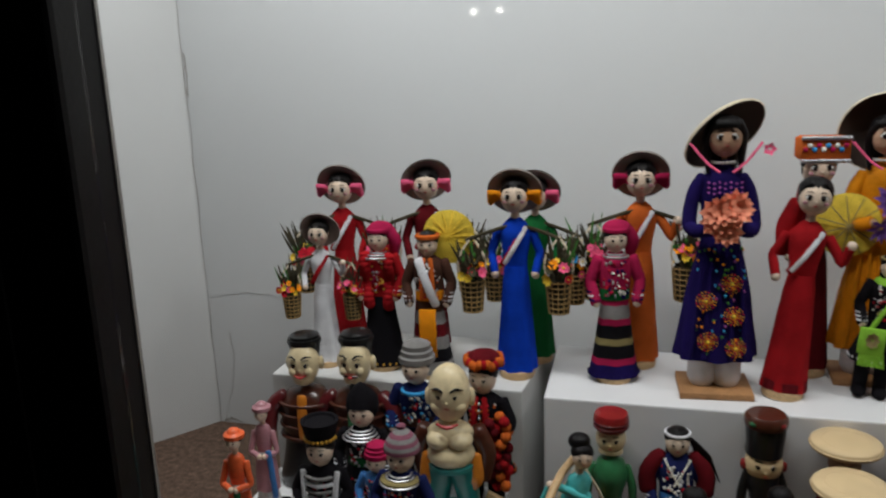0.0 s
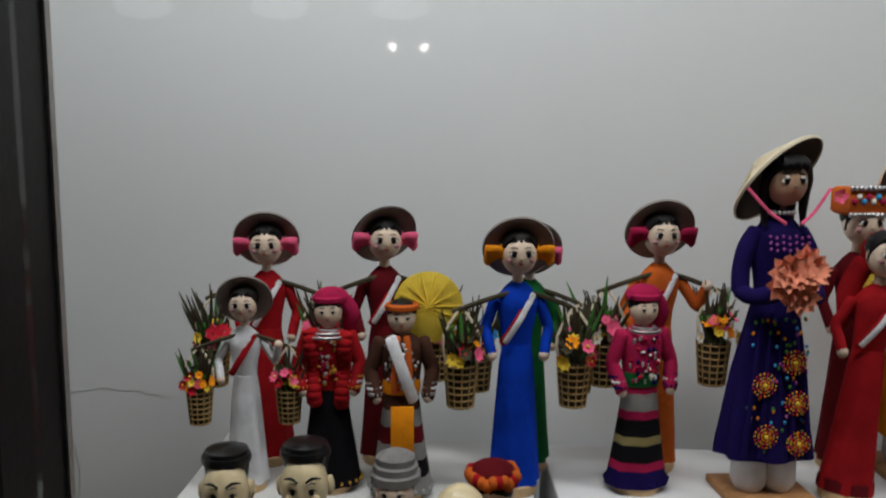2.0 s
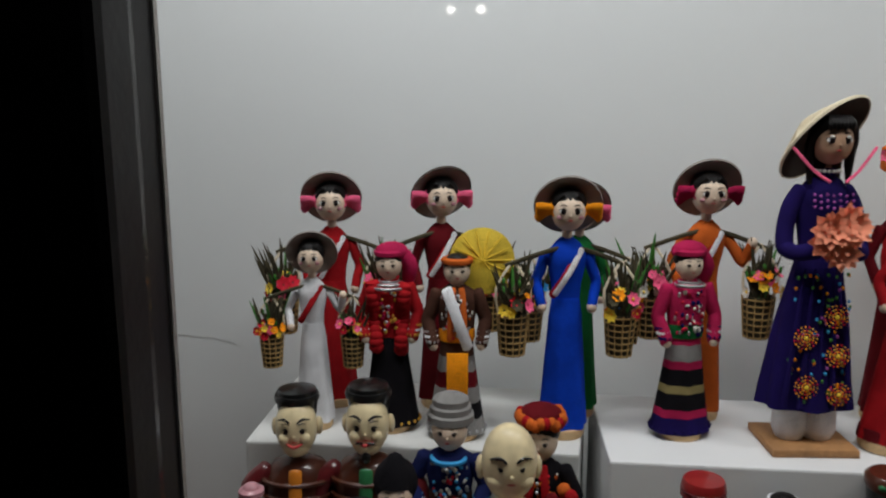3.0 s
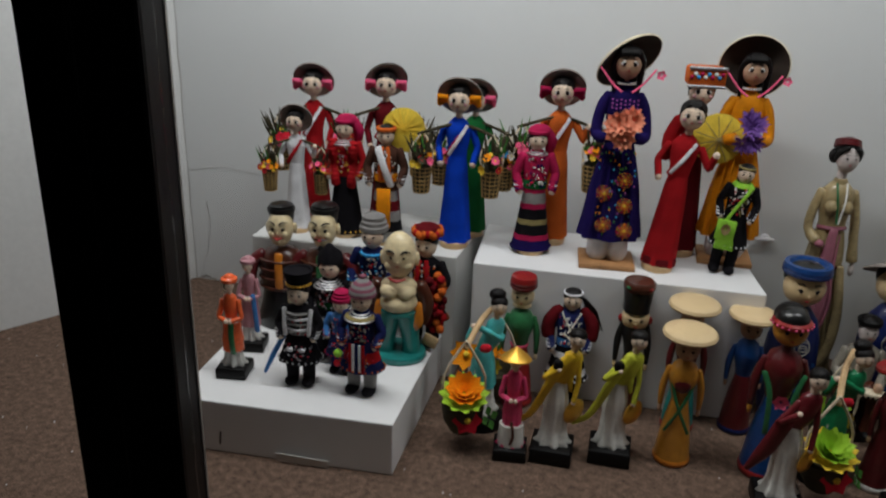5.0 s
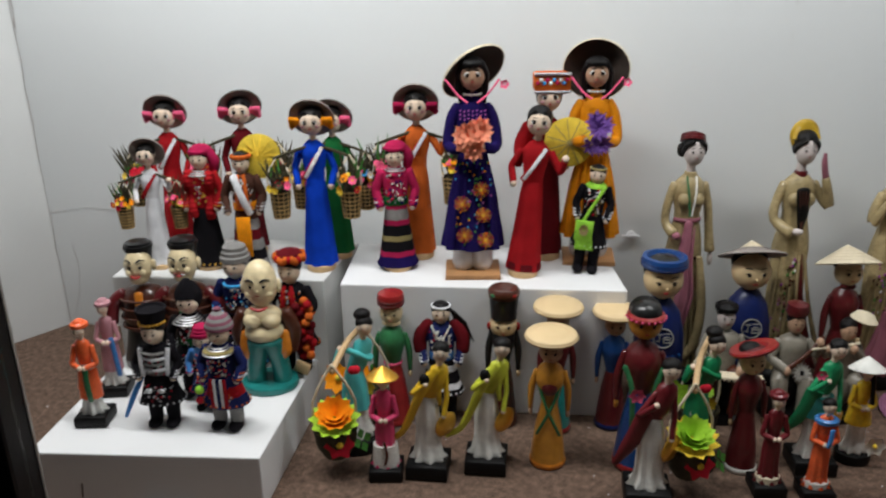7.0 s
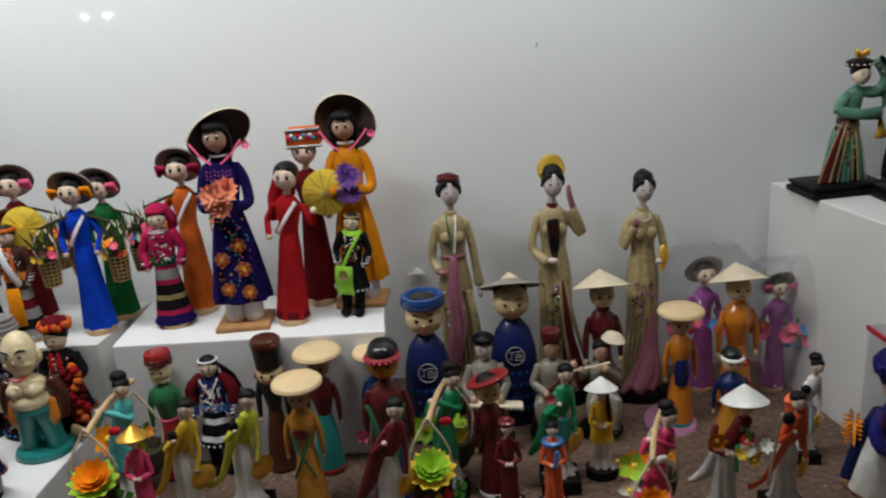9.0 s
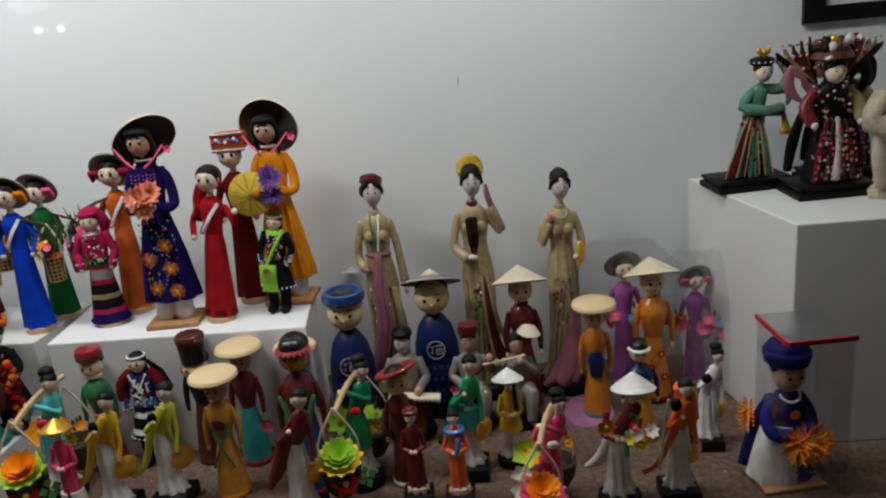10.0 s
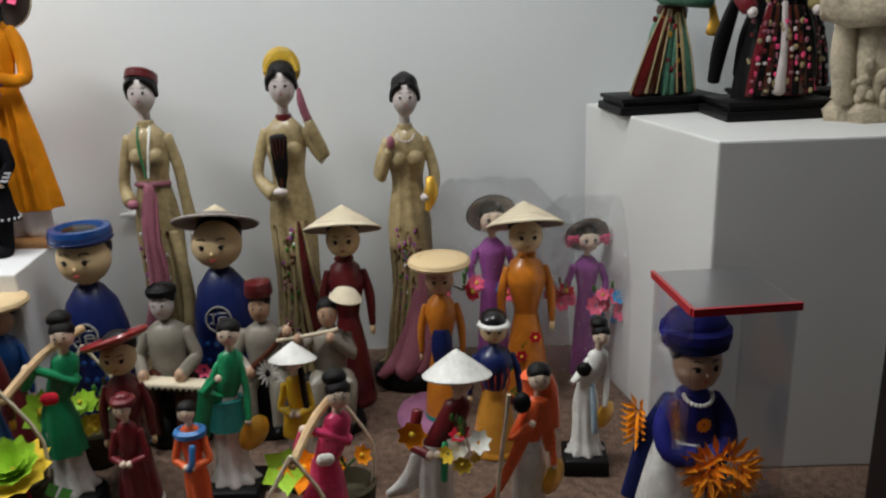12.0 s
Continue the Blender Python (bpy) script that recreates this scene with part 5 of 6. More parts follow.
def musician(label, loc, height, rz, kind):
    """A seated grey-robed musician statuette on a black oval foot."""
    g = Fig()
    g.lathe([(0.26, 0), (0.27, 0.03), (0.25, 0.08)], RBLACK, sy=0.75)
    g.ball((0, 0.03, 0.28), (0.16, 0.15, 0.22), RBLACK if kind != 3 else RGREY)
    for s in (-1, 1):
        g.tube([(s * 0.07, 0, 0.36), (s * 0.13, -0.14, 0.36), (s * 0.11, -0.17, 0.10)], [0.085, 0.085, 0.06], RGREY if kind > 1 else LBROWN, 12)
        g.ball((s * 0.11, -0.21, 0.085), (0.045, 0.08, 0.035), RBLACK)
    g.lathe([(0.14, 0.34), (0.13, 0.45), (0.15, 0.6), (0.14, 0.68), (0.05, 0.73)], RGREY, sy=0.7)
    c = (0, -0.02, 0.83)
    g.face(c, 0.082, BROWNSKIN if kind != 1 else STONE, eyes=0.09, fem=False, long=1.2)
    g.hair(c, 0.084)
    if kind == 1:
        g.ring((0, 0, 0.9), 0.08, 0.03, RBLACK, seg=14)
        g.box((0.06, -0.2, 0.42), (0.52, 0.12, 0.035), STRAW, t=pose(0, 0, 0, 0, 4, 0))
        for k in range(12):
            g.ball((-0.17 + 0.042 * k, -0.262, 0.425 - 0.003 * k), 0.012, RBLACK, 6, 4)
        for s in (-1, 1):
            g.arm(s, (0.14, 0, 0.66), (0.21, -0.04, 0.52), (0.13, -0.19, 0.46), 0.045, RGREY, BROWNSKIN)
    elif kind == 2:
        g.lathe([(0.10, 0.90), (0.112, 0.92), (0.10, 0.985), (0.04, 1.0)], LDRED)
        g.tube([(-0.1, -0.15, 0.45), (0.1, -0.14, 0.60), (0.25, -0.1, 0.74)], [0.03, 0.02, 0.02], LBROWN, 8)
        g.flower((0.06, -0.18, 0.46), 0.10, LWHITE, 14, RBLACK, cup=0.1, width=0.1)
        g.arm(-1, (0.14, 0, 0.66), (0.21, -0.04, 0.52), (0.08, -0.16, 0.46), 0.045, RGREY, BROWNSKIN)
        g.arm(1, (0.14, 0, 0.66), (0.22, -0.06, 0.58), (0.22, -0.12, 0.70), 0.045, RGREY, BROWNSKIN)
    else:
        g.lathe([(0.10, 0.91), (0.14, 0.93), (0.09, 0.985), (0.02, 1.0)], STRAW, t=pose(0.03, 0, 0, 0, 8, 0))
        g.tube([(-0.42, -0.12, 0.70), (-0.1, -0.13, 0.73), (0.08, -0.12, 0.75)], 0.014, STRAW, 7)
        g.arm(-1, (0.14, 0, 0.66), (0.24, -0.06, 0.62), (0.25, -0.12, 0.70), 0.042, RGREY, BROWNSKIN)
        g.arm(1, (0.14, 0, 0.66), (0.19, -0.06, 0.55), (0.02, -0.14, 0.70), 0.045, RGREY, BROWNSKIN)
    g.v = [(x * 0.78, y * 0.85, z) for x, y, z in g.v]
    return g.done("musician_statuette", label, loc, height, rz, "statuette", "seated musicians")


musician("grey seated statuette playing a zither", (0.828, 0.912, 0), 0.250, 0, 1)
musician("grey seated statuette in a red cap playing a lute", (0.958, 0.926, 0), 0.232, 0, 2)
musician("grey statuette playing a flute in a straw cap", (1.052, 0.926, 0), 0.216, 6, 3)

g, end = resin_figure("green-topped figurine in pale skirt holding a gold leaf hat", (0.950, 0.752, 0), 0.257, 0, RGREEN, LWHITE, "box", None, "disc", 64, head_x=0.05)
g.tube([(-0.05, -0.04, 0.6), (-0.11, -0.03, 0.42), (-0.2, -0.02, 0.28)], [0.06, 0.05, 0.02], RGREEN, 10, 0.4)
g.lathe([(0.10, 0.40), (0.09, 0.48), (0.085, 0.55)], LTEAL, sy=0.8)
g.flower((-0.05, -0.09, 0.74), 0.04, FPINK, 6)
end()
g, end = resin_figure("yellow-coated figurine with a white conical hat", (1.030, 0.780, 0), 0.196, 0, RYELLOW, LWHITE, "round", "cone", "fold", 65, head_x=0.0)
g.lathe([(0.11, 0.38), (0.10, 0.46), (0.085, 0.55)], RYELLOW, sy=0.8)
g.flower((0.12, -0.12, 0.22), 0.10, FWHITE, 6, FYELLOW, cup=0.2)
g.tube([(0.05, -0.03, 0.85), (0.06, -0.05, 0.70), (0.07, -0.05, 0.58)], 0.02, HAIR, 6)
end()
g, end = resin_figure("maroon-jacketed figurine with a white conical hat and flowers", (1.205, 0.640, 0), 0.242, 0, RMAROON, LWHITE, "round", "cone", "fold", 66, head_x=0.11)
g.bouquet((0.14, -0.10, 0.60), 0.09, 8, (FWHITE, FYELLOW, FRED), 0.05, rnd_for(66), 4)
g.flower((-0.09, -0.10, 0.68), 0.07, FORANGE, 7, FYELLOW)
g.tube([(-0.06, 0.0, 0.5), (-0.12, 0.02, 0.36), (-0.22, 0.02, 0.30)], [0.05, 0.05, 0.02], LWHITE, 10, 0.5)
g.tube([(0.05, -0.09, 0.62), (0.04, -0.11, 0.45)], 0.016, RGREEN, 6)
end()
g, end = resin_figure("orange-shawled figurine with a gold leaf hat on a black foot", (1.307, 0.650, 0), 0.236, 2, RORANGE, LWHITE, "box", None, "disc", 67, head_x=0.04, sweep=RORANGE)
g.tube([(0.02, 0.01, 0.90), (0.06, 0.03, 0.8), (0.07, 0.02, 0.62)], [0.060, 0.078, 0.080], RORANGE, 12, 0.7)
g.tube([(-0.16, -0.10, 0.30), (-0.13, -0.11, 0.6), (-0.10, -0.12, 0.86)], 0.010, STRAW, 6)
g.ball((-0.04, -0.09, 0.80), (0.042, 0.034, 0.050), RBLACK)
end()
g, end = resin_figure("white figurine holding a brown leaf hat on a black foot", (1.395, 0.802, 0), 0.212, -4, LWHITE, LWHITE, "box", "bun", "disc", 68, head_x=0.07)
g.ball((-0.02, -0.08, 0.70), (0.045, 0.036, 0.045), RBLACK)
g.tube([(0.03, -0.07, 0.60), (0.04, -0.085, 0.45), (0.05, -0.08, 0.28)], [0.012, 0.018, 0.020], PALEBLUE, 8, 0.4)
end()


def egg_doll(label, loc, height, rz, hat):
    """A plump navy wooden figure with a round emblem, patterned hem and ball head."""
    g = Fig()
    g.lathe([(0.11, 0), (0.125, 0.03), (0.145, 0.2), (0.148, 0.36), (0.138, 0.5), (0.108, 0.62), (0.06, 0.69), (0.03, 0.71)], LNAVY, sy=0.9, seg=28)
    g.lathe([(0.035, 0.69), (0.035, 0.76)], PALEWOOD)
    c = (0, -0.005, 0.815)
    g.face(c, 0.112, PALEWOOD, eyes=0.10, fem=True, long=0.98)
    g.ball((0, 0.045, 0.855), (0.106, 0.090, 0.088), HAIR, 16, 10)
    g.ring((0, 0, 0), 0.056, 0.005, GREY, t=Matrix.Translation((0, -0.126, 0.50)) @ pose(0, 0, 0, 80, 0, 0), seg=22)
    for x, z, w, h in ((-0.022, 0.025, 0.03, 0.006), (-0.022, 0.002, 0.006, 0.055), (0.02, 0.03, 0.04, 0.006), (0.02, 0.01, 0.03, 0.006), (0.02, -0.005, 0.03, 0.006), (0.02, -0.025, 0.042, 0.006), (0.002, -0.01, 0.006, 0.036), (0.04, -0.01, 0.006, 0.036), (-0.03, -0.015, 0.018, 0.006)):
        g.box((x, -0.129 - 0.12 * (-z if z < 0 else 0), 0.50 + z), (w, 0.006, h), GREY)
    for r in range(4):
        for k in range(6):
            a = -1.57 + (k - 2.5) * 0.30
            g.ball((0.147 * math.cos(a), 0.133 * math.sin(a), 0.38 - 0.08 * r), (0.014, 0.003, 0.016), LBLUE, 8, 5)
    if hat == "round":
        g.lathe([(0.10, 0.885), (0.126, 0.895), (0.132, 0.925), (0.124, 0.955), (0.100, 0.957), (0.088, 0.935), (0.0, 0.93)], LBLUE, seg=26)
        g.lathe([(0.089, 0.932), (0.060, 0.952), (0.0, 0.960)], LBLACK, seg=20)
        for k in range(2):
            g.ring((0, 0, 0.905 + 0.022 * k), 0.129, 0.004, LNAVY, seg=22)
    else:
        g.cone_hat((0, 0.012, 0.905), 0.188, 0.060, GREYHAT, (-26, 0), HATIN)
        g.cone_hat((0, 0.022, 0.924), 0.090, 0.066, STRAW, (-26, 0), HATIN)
    return g.done("wooden_figure", label, loc, height, rz, "figure", "plump navy wooden figures")


egg_doll("plump navy wooden figure with a blue round hat", (0.716, 0.942, 0), 0.326, 2, "round")
egg_doll("plump navy wooden figure with a wide conical straw hat", (0.888, 0.994, 0), 0.326, 2, "grey")

g, end = peg_doll("slim turned wooden doll in dark red with conical straw hat", (1.070, 1.006, 0), 0.308, 4, LDRED, LDRED, "cone", STRAW, 71, wide=0.115)
end()
g, end = peg_doll("turned wooden doll in flowered orange with conical straw hat", (1.338, 1.002, 0), 0.306, 4, LORANGE, LORANGE, "cone", STRAW, 72, wide=0.125, trimm=LDRED)
for x, z, m in ((0.03, 0.36, FRED), (-0.04, 0.27, FRED), (0.045, 0.2, FRED), (-0.03, 0.14, FRED)):
    y = -0.135 * (0.95 - 1.05 * z) - 0.012
    g.flower((x, y, z), 0.034, m, 6, FYELLOW, cup=0.05, width=0.4)
    g.flower((x - 0.045, y + 0.008, z - 0.05), 0.026, LEAF, 4, None, cup=0.05)
end()
g, end = peg_doll("turned wooden doll in orange and blue with a flat straw hat", (1.211, 0.945, 0), 0.258, 0, LORANGE, LORANGE, "disc", PALEWOOD, 73, trimm=LTEAL, wide=0.115, face_m=BROWNSKIN)
g.lathe([(0.06, 0.36), (0.075, 0.45), (0.07, 0.52), (0.05, 0.57)], LNAVY, t=Matrix.Translation((0.0, -0.05, 0.0)), sx=0.8, sy=0.7)
end()
g, end = peg_doll("small turned wooden doll in navy stripes with white headband", (1.281, 0.850, 0), 0.206, 0, LYELLOW, LNAVY, "band", LWHITE, 74, wide=0.16, face_m=PALEWOOD)
for k in range(5):
    g.tube([(-0.08 + 0.04 * k, -0.095, 0.64), (-0.09 + 0.045 * k, -0.115, 0.56), (-0.07 + 0.035 * k, -0.09, 0.48)], 0.006, LRED, 5)
end()

robed_statue("antique gold statuette in a long robe with mauve sash", (0.777, 1.078, 0), 0.553, 4, 1)
robed_statue("antique gold statuette with golden crown holding a dark fan", (0.984, 1.082, 0), 0.556, 4, 2)
robed_statue("antique gold statuette with hair bun and mauve skirt fold", (1.165, 1.078, 0), 0.530, 4, 3)

# fan lying on the carpet
FANPAPER = cloth("mauve_paper", (0.36, 0.15, 0.26), rough=0.6)
g = Fig()
g.lathe([(1.0, 0.0), (1.02, 0.06), (0.9, 0.1), (0.3, 0.05), (0.05, 0.04)], FANPAPER, seg=40, wave=0.05, folds=20, t=pose(0, 0, 0.12, 14, 0, 0))
g.lathe([(0.97, 0.09), (0.93, 0.12), (0.85, 0.11)], FANPAPER, seg=40, caps=False, t=pose(0, 0, 0.12, 14, 0, 0))
g.done("paper_fan", "round lilac pleated fan lying on the carpet", (1.192, 0.938, 0), 0.050, 0, "fan")


# ---- dolls in plastic bags ----
def clear(name, tint=(0.97, 0.98, 1.0), gloss=0.10, rough=0.08, bump=0.0):
    m = bpy.data.materials.new(name)
    m.use_nodes = True
    nt = m.node_tree
    nt.nodes.clear()
    out, mix = nt.nodes.new("ShaderNodeOutputMaterial"), nt.nodes.new("ShaderNodeMixShader")
    clr, gls, lay = nt.nodes.new("ShaderNodeBsdfTransparent"), nt.nodes.new("ShaderNodeBsdfGlossy"), nt.nodes.new("ShaderNodeLayerWeight")
    edge, amount = nt.nodes.new("ShaderNodeMath"), nt.nodes.new("ShaderNodeMath")
    clr.inputs["Color"].default_value = (*tint, 1)
    gls.inputs["Roughness"].default_value = rough
    edge.operation, edge.inputs[1].default_value = "POWER", 4.0
    amount.operation, amount.inputs[1].default_value, amount.inputs[2].default_value = "MULTIPLY_ADD", 0.7, gloss
    if bump:
        nz, bp = nt.nodes.new("ShaderNodeTexNoise"), nt.nodes.new("ShaderNodeBump")
        nz.inputs["Scale"].default_value, nz.inputs["Detail"].default_value = 45.0, 3.0
        bp.inputs["Strength"].default_value, bp.inputs["Distance"].default_value = bump, 0.01
        nt.links.new(nz.outputs["Fac"], bp.inputs["Height"])
        nt.links.new(bp.outputs[0], gls.inputs["Normal"])
        nt.links.new(bp.outputs[0], lay.inputs["Normal"])
    nt.links.new(lay.outputs["Facing"], edge.inputs[0])
    nt.links.new(edge.outputs[0], amount.inputs[0])
    nt.links.new(amount.outputs[0], mix.inputs[0])
    nt.links.new(clr.outputs[0], mix.inputs[1])
    nt.links.new(gls.outputs[0], mix.inputs[2])
    nt.links.new(mix.outputs[0], out.inputs["Surface"])
    return m


FOIL = clear("clear_plastic_film", (0.95, 0.955, 0.96), 0.11, 0.05, 1.0)
ACRYL = clear("clear_acrylic", (0.95, 0.95, 0.96), 0.03, 0.03)
GLASS = clear("window_glass", (0.99, 0.992, 0.992), 0.03, 0.03)

for label, loc, h, dress, seed in (("doll in a purple dress inside a clear plastic bag", (1.292, 1.078, 0), 0.305, LILAC, 81), ("doll in a pale lilac dress inside a clear plastic bag", (1.438, 1.060, 0), 0.268, LILAC, 82)):
    g, end = rag_doll(label, loc, h, dress, 6, STRAWSHADE, FPINK if seed == 82 else None, None, poled=False, seed=seed, name="bagged_doll")
    g.bouquet((0.10, -0.09, 0.48), 0.10, 9, (FPINK, FPINK, FBLUE) if seed == 82 else (FPINK, FBLUE, FORANGE), 0.055, rnd_for(seed), 3)
    g.bouquet((-0.16, -0.06, 0.52), 0.08, 6, (FPINK, FRED), 0.05, rnd_for(seed + 5), 4)
    end()


def plastic_bag(label, loc, w, d, h, seed):
    bm = bmesh.new()
    nu, nv = 30, 22
    rows = []
    for j in range(nv + 1):
        t = j / nv
        row = []
        for i in range(nu):
            a = 2 * math.pi * i / nu
            fold = 1 + 0.10 * noise.noise(Vector((math.cos(a) * 2.2, math.sin(a) * 2.2, t * 5 + seed))) + 0.05 * noise.noise(Vector((math.cos(a) * 6, math.sin(a) * 6, t * 14 + seed)))
            shut = min(1.0, 0.15 + 1.25 * (1 - t) ** 0.5) if t > 0.55 else 1.0
            row.append(bm.verts.new((w / 2 * fold * math.cos(a) * (1.0 if t < 0.8 else 1.0 - 0.5 * (t - 0.8) / 0.2), d / 2 * fold * shut * math.sin(a), h * t + 0.012 * noise.noise(Vector((i * 0.7, t, seed))) * (t > 0.05))))
        rows.append(row)
    for j in range(nv):
        for i in range(nu):
            bm.faces.new((rows[j][i], rows[j][(i + 1) % nu], rows[j + 1][(i + 1) % nu], rows[j + 1][i]))
    ob = part("plastic_bag", bm, FOIL)
    ob.matrix_world = pose(*loc, 0, 0, -6)
    ob.data.polygons.foreach_set("use_smooth", [True] * len(ob.data.polygons))
    ob.visible_shadow = False
    return tagged(ob, label, "bag", "clear plastic bags")


plastic_bag("crumpled clear plastic bag round a doll", (1.290, 1.072, 0.001), 0.25, 0.13, 0.330, 3)
plastic_bag("crumpled clear plastic bag round a doll", (1.440, 1.040, 0.001), 0.19, 0.12, 0.305, 8)

# ---- doll in an acrylic box ----
g = Fig()
g.box((0, 0.0, 0.015), (0.40, 0.36, 0.03), PLY)
g.lathe([(0.18, 0.03), (0.17, 0.12), (0.14, 0.28), (0.11, 0.40)], LWHITE, sy=0.8, wave=0.12, t=Matrix.Translation((-0.04, 0, 0)))
g.tube([(0.05, -0.02, 0.03), (0.05, -0.02, 0.18), (0.03, -0.01, 0.36), (0.0, 0, 0.50), (0, 0, 0.59), (0, 0, 0.635)], [0.13, 0.118, 0.092, 0.098, 0.075, 0.036], INDIGO, 20, 0.78)
g.tube([(-0.07, 0.05, 0.56), (-0.13, 0.06, 0.36), (-0.18, 0.08, 0.08)], [0.045, 0.08, 0.085], NAVY, 14, 0.5)
for s in (-1, 1):
    g.tube([(s * 0.085, 0, 0.57), (s * 0.135, -0.03, 0.47), (s * 0.12, -0.08, 0.38), (s * 0.04, -0.13, 0.37)], [0.038, 0.042, 0.044, 0.050], INDIGO, 14)
    g.ball((s * 0.02, -0.145, 0.37), 0.03, BROWNSKIN)
for k in range(30):
    a = k * 2.399
    g.ball((0.05 + 0.10 * math.cos(a), -0.115 - 0.012 * math.sin(a), 0.07 + 0.0065 * k), 0.010, (FBLUE, GOLD, LEAF)[k % 3], 6, 4)
for k in range(14):
    a = k * 2.4
    g.flower((0.06 + 0.08 * math.cos(a), -0.18 - 0.01 * (k % 3), 0.34 + 0.05 * math.sin(a)), 0.10, FORANGE, 7, None, cup=0.6, aim=(math.cos(a) * 0.7, -0.7, math.sin(a) * 0.5), width=0.14)
for k in range(5):
    g.flower((-0.2, 0.08, 0.38 + 0.03 * k), 0.07, FORANGE, 6, None, cup=0.5, aim=(-0.7, -0.4, 0.3), width=0.14)
g.lathe([(0.038, 0.60), (0.036, 0.70)], BROWNSKIN, seg=12)
g.face((0, -0.025, 0.745), 0.098, BROWNSKIN, eyes=0.13, long=1.18)
g.hair((0, -0.02, 0.745), 0.098)
g.ring((0, 0.008, 0.835), 0.104, 0.034, NAVY, seg=22)
g.ring((0, 0.010, 0.875), 0.112, 0.036, INDIGO, seg=22)
g.ball((0, 0.012, 0.905), (0.128, 0.122, 0.075), INDIGO)
for k in range(12):
    a = math.pi * (k / 11)
    g.ball((0.06 * math.cos(a), -0.045 - 0.05 * math.sin(a), 0.615 - 0.03 * math.sin(a)), 0.010, FWHITE, 6, 4)
g.flower((0, -0.115, 0.51), 0.035, GOLD, 10, None, cup=0.1)
g.done("boxed_doll", "doll in navy robe and turban with orange flowers in a box", (1.495, 0.690, 0), 0.272, 8, group="boxed dolls")

case = new("acrylic_box")
case.matrix_world = pose(1.512, 0.668, 0.0, 0, 0, 5)
tagged(case, "clear acrylic box with red-edged lid over a doll", "display box")
RIM = paint("red_plastic_edge", (0.42, 0.02, 0.03))
hx, hy, ht = 0.053, 0.058, 0.293
for pts in ([(-hx, -hy), (hx, -hy), (hx, -hy + 0.0025), (-hx, -hy + 0.0025)], [(-hx, hy - 0.0025), (hx, hy - 0.0025), (hx, hy), (-hx, hy)], [(-hx, -hy + 0.003), (-hx + 0.0025, -hy + 0.003), (-hx + 0.0025, hy - 0.003), (-hx, hy - 0.003)], [(hx - 0.0025, -hy + 0.003), (hx, -hy + 0.003), (hx, hy - 0.003), (hx - 0.0025, hy - 0.003)]):
    ob = part("panel", prism(pts, 0.002, ht), ACRYL, case)
    ob.visible_shadow = False
ob = part("lid", prism([(-hx, -hy), (hx, -hy), (hx, hy), (-hx, hy)], ht + 0.0005, ht + 0.003), clear("cloudy_acrylic", (0.82, 0.82, 0.83), 0.30, 0.35), case, "cloudy clear lid")
part("lid_edge", prism([(-hx - 0.002, -hy - 0.004), (hx + 0.002, -hy - 0.004), (hx + 0.002, -hy), (-hx - 0.002, -hy)], ht - 0.003, ht + 0.005), RIM, case, "red plastic edge")
part("lid_edge", prism([(-hx - 0.004, -hy), (-hx, -hy), (-hx, hy), (-hx - 0.004, hy)], ht - 0.003, ht + 0.005), RIM, case, "red plastic edge")

# ---- statuettes on the tall plinth ----
T3 = 0.428


def stepped_foot(g, w, d):
    g.box((0, 0, 0.022), (w, d, 0.044), RBLACK)
    g.box((0, 0, 0.055), (w * 0.92, d * 0.90, 0.022), RBLACK)
    g.box((0, 0, 0.075), (w * 0.97, d * 0.96, 0.02), RBLACK)


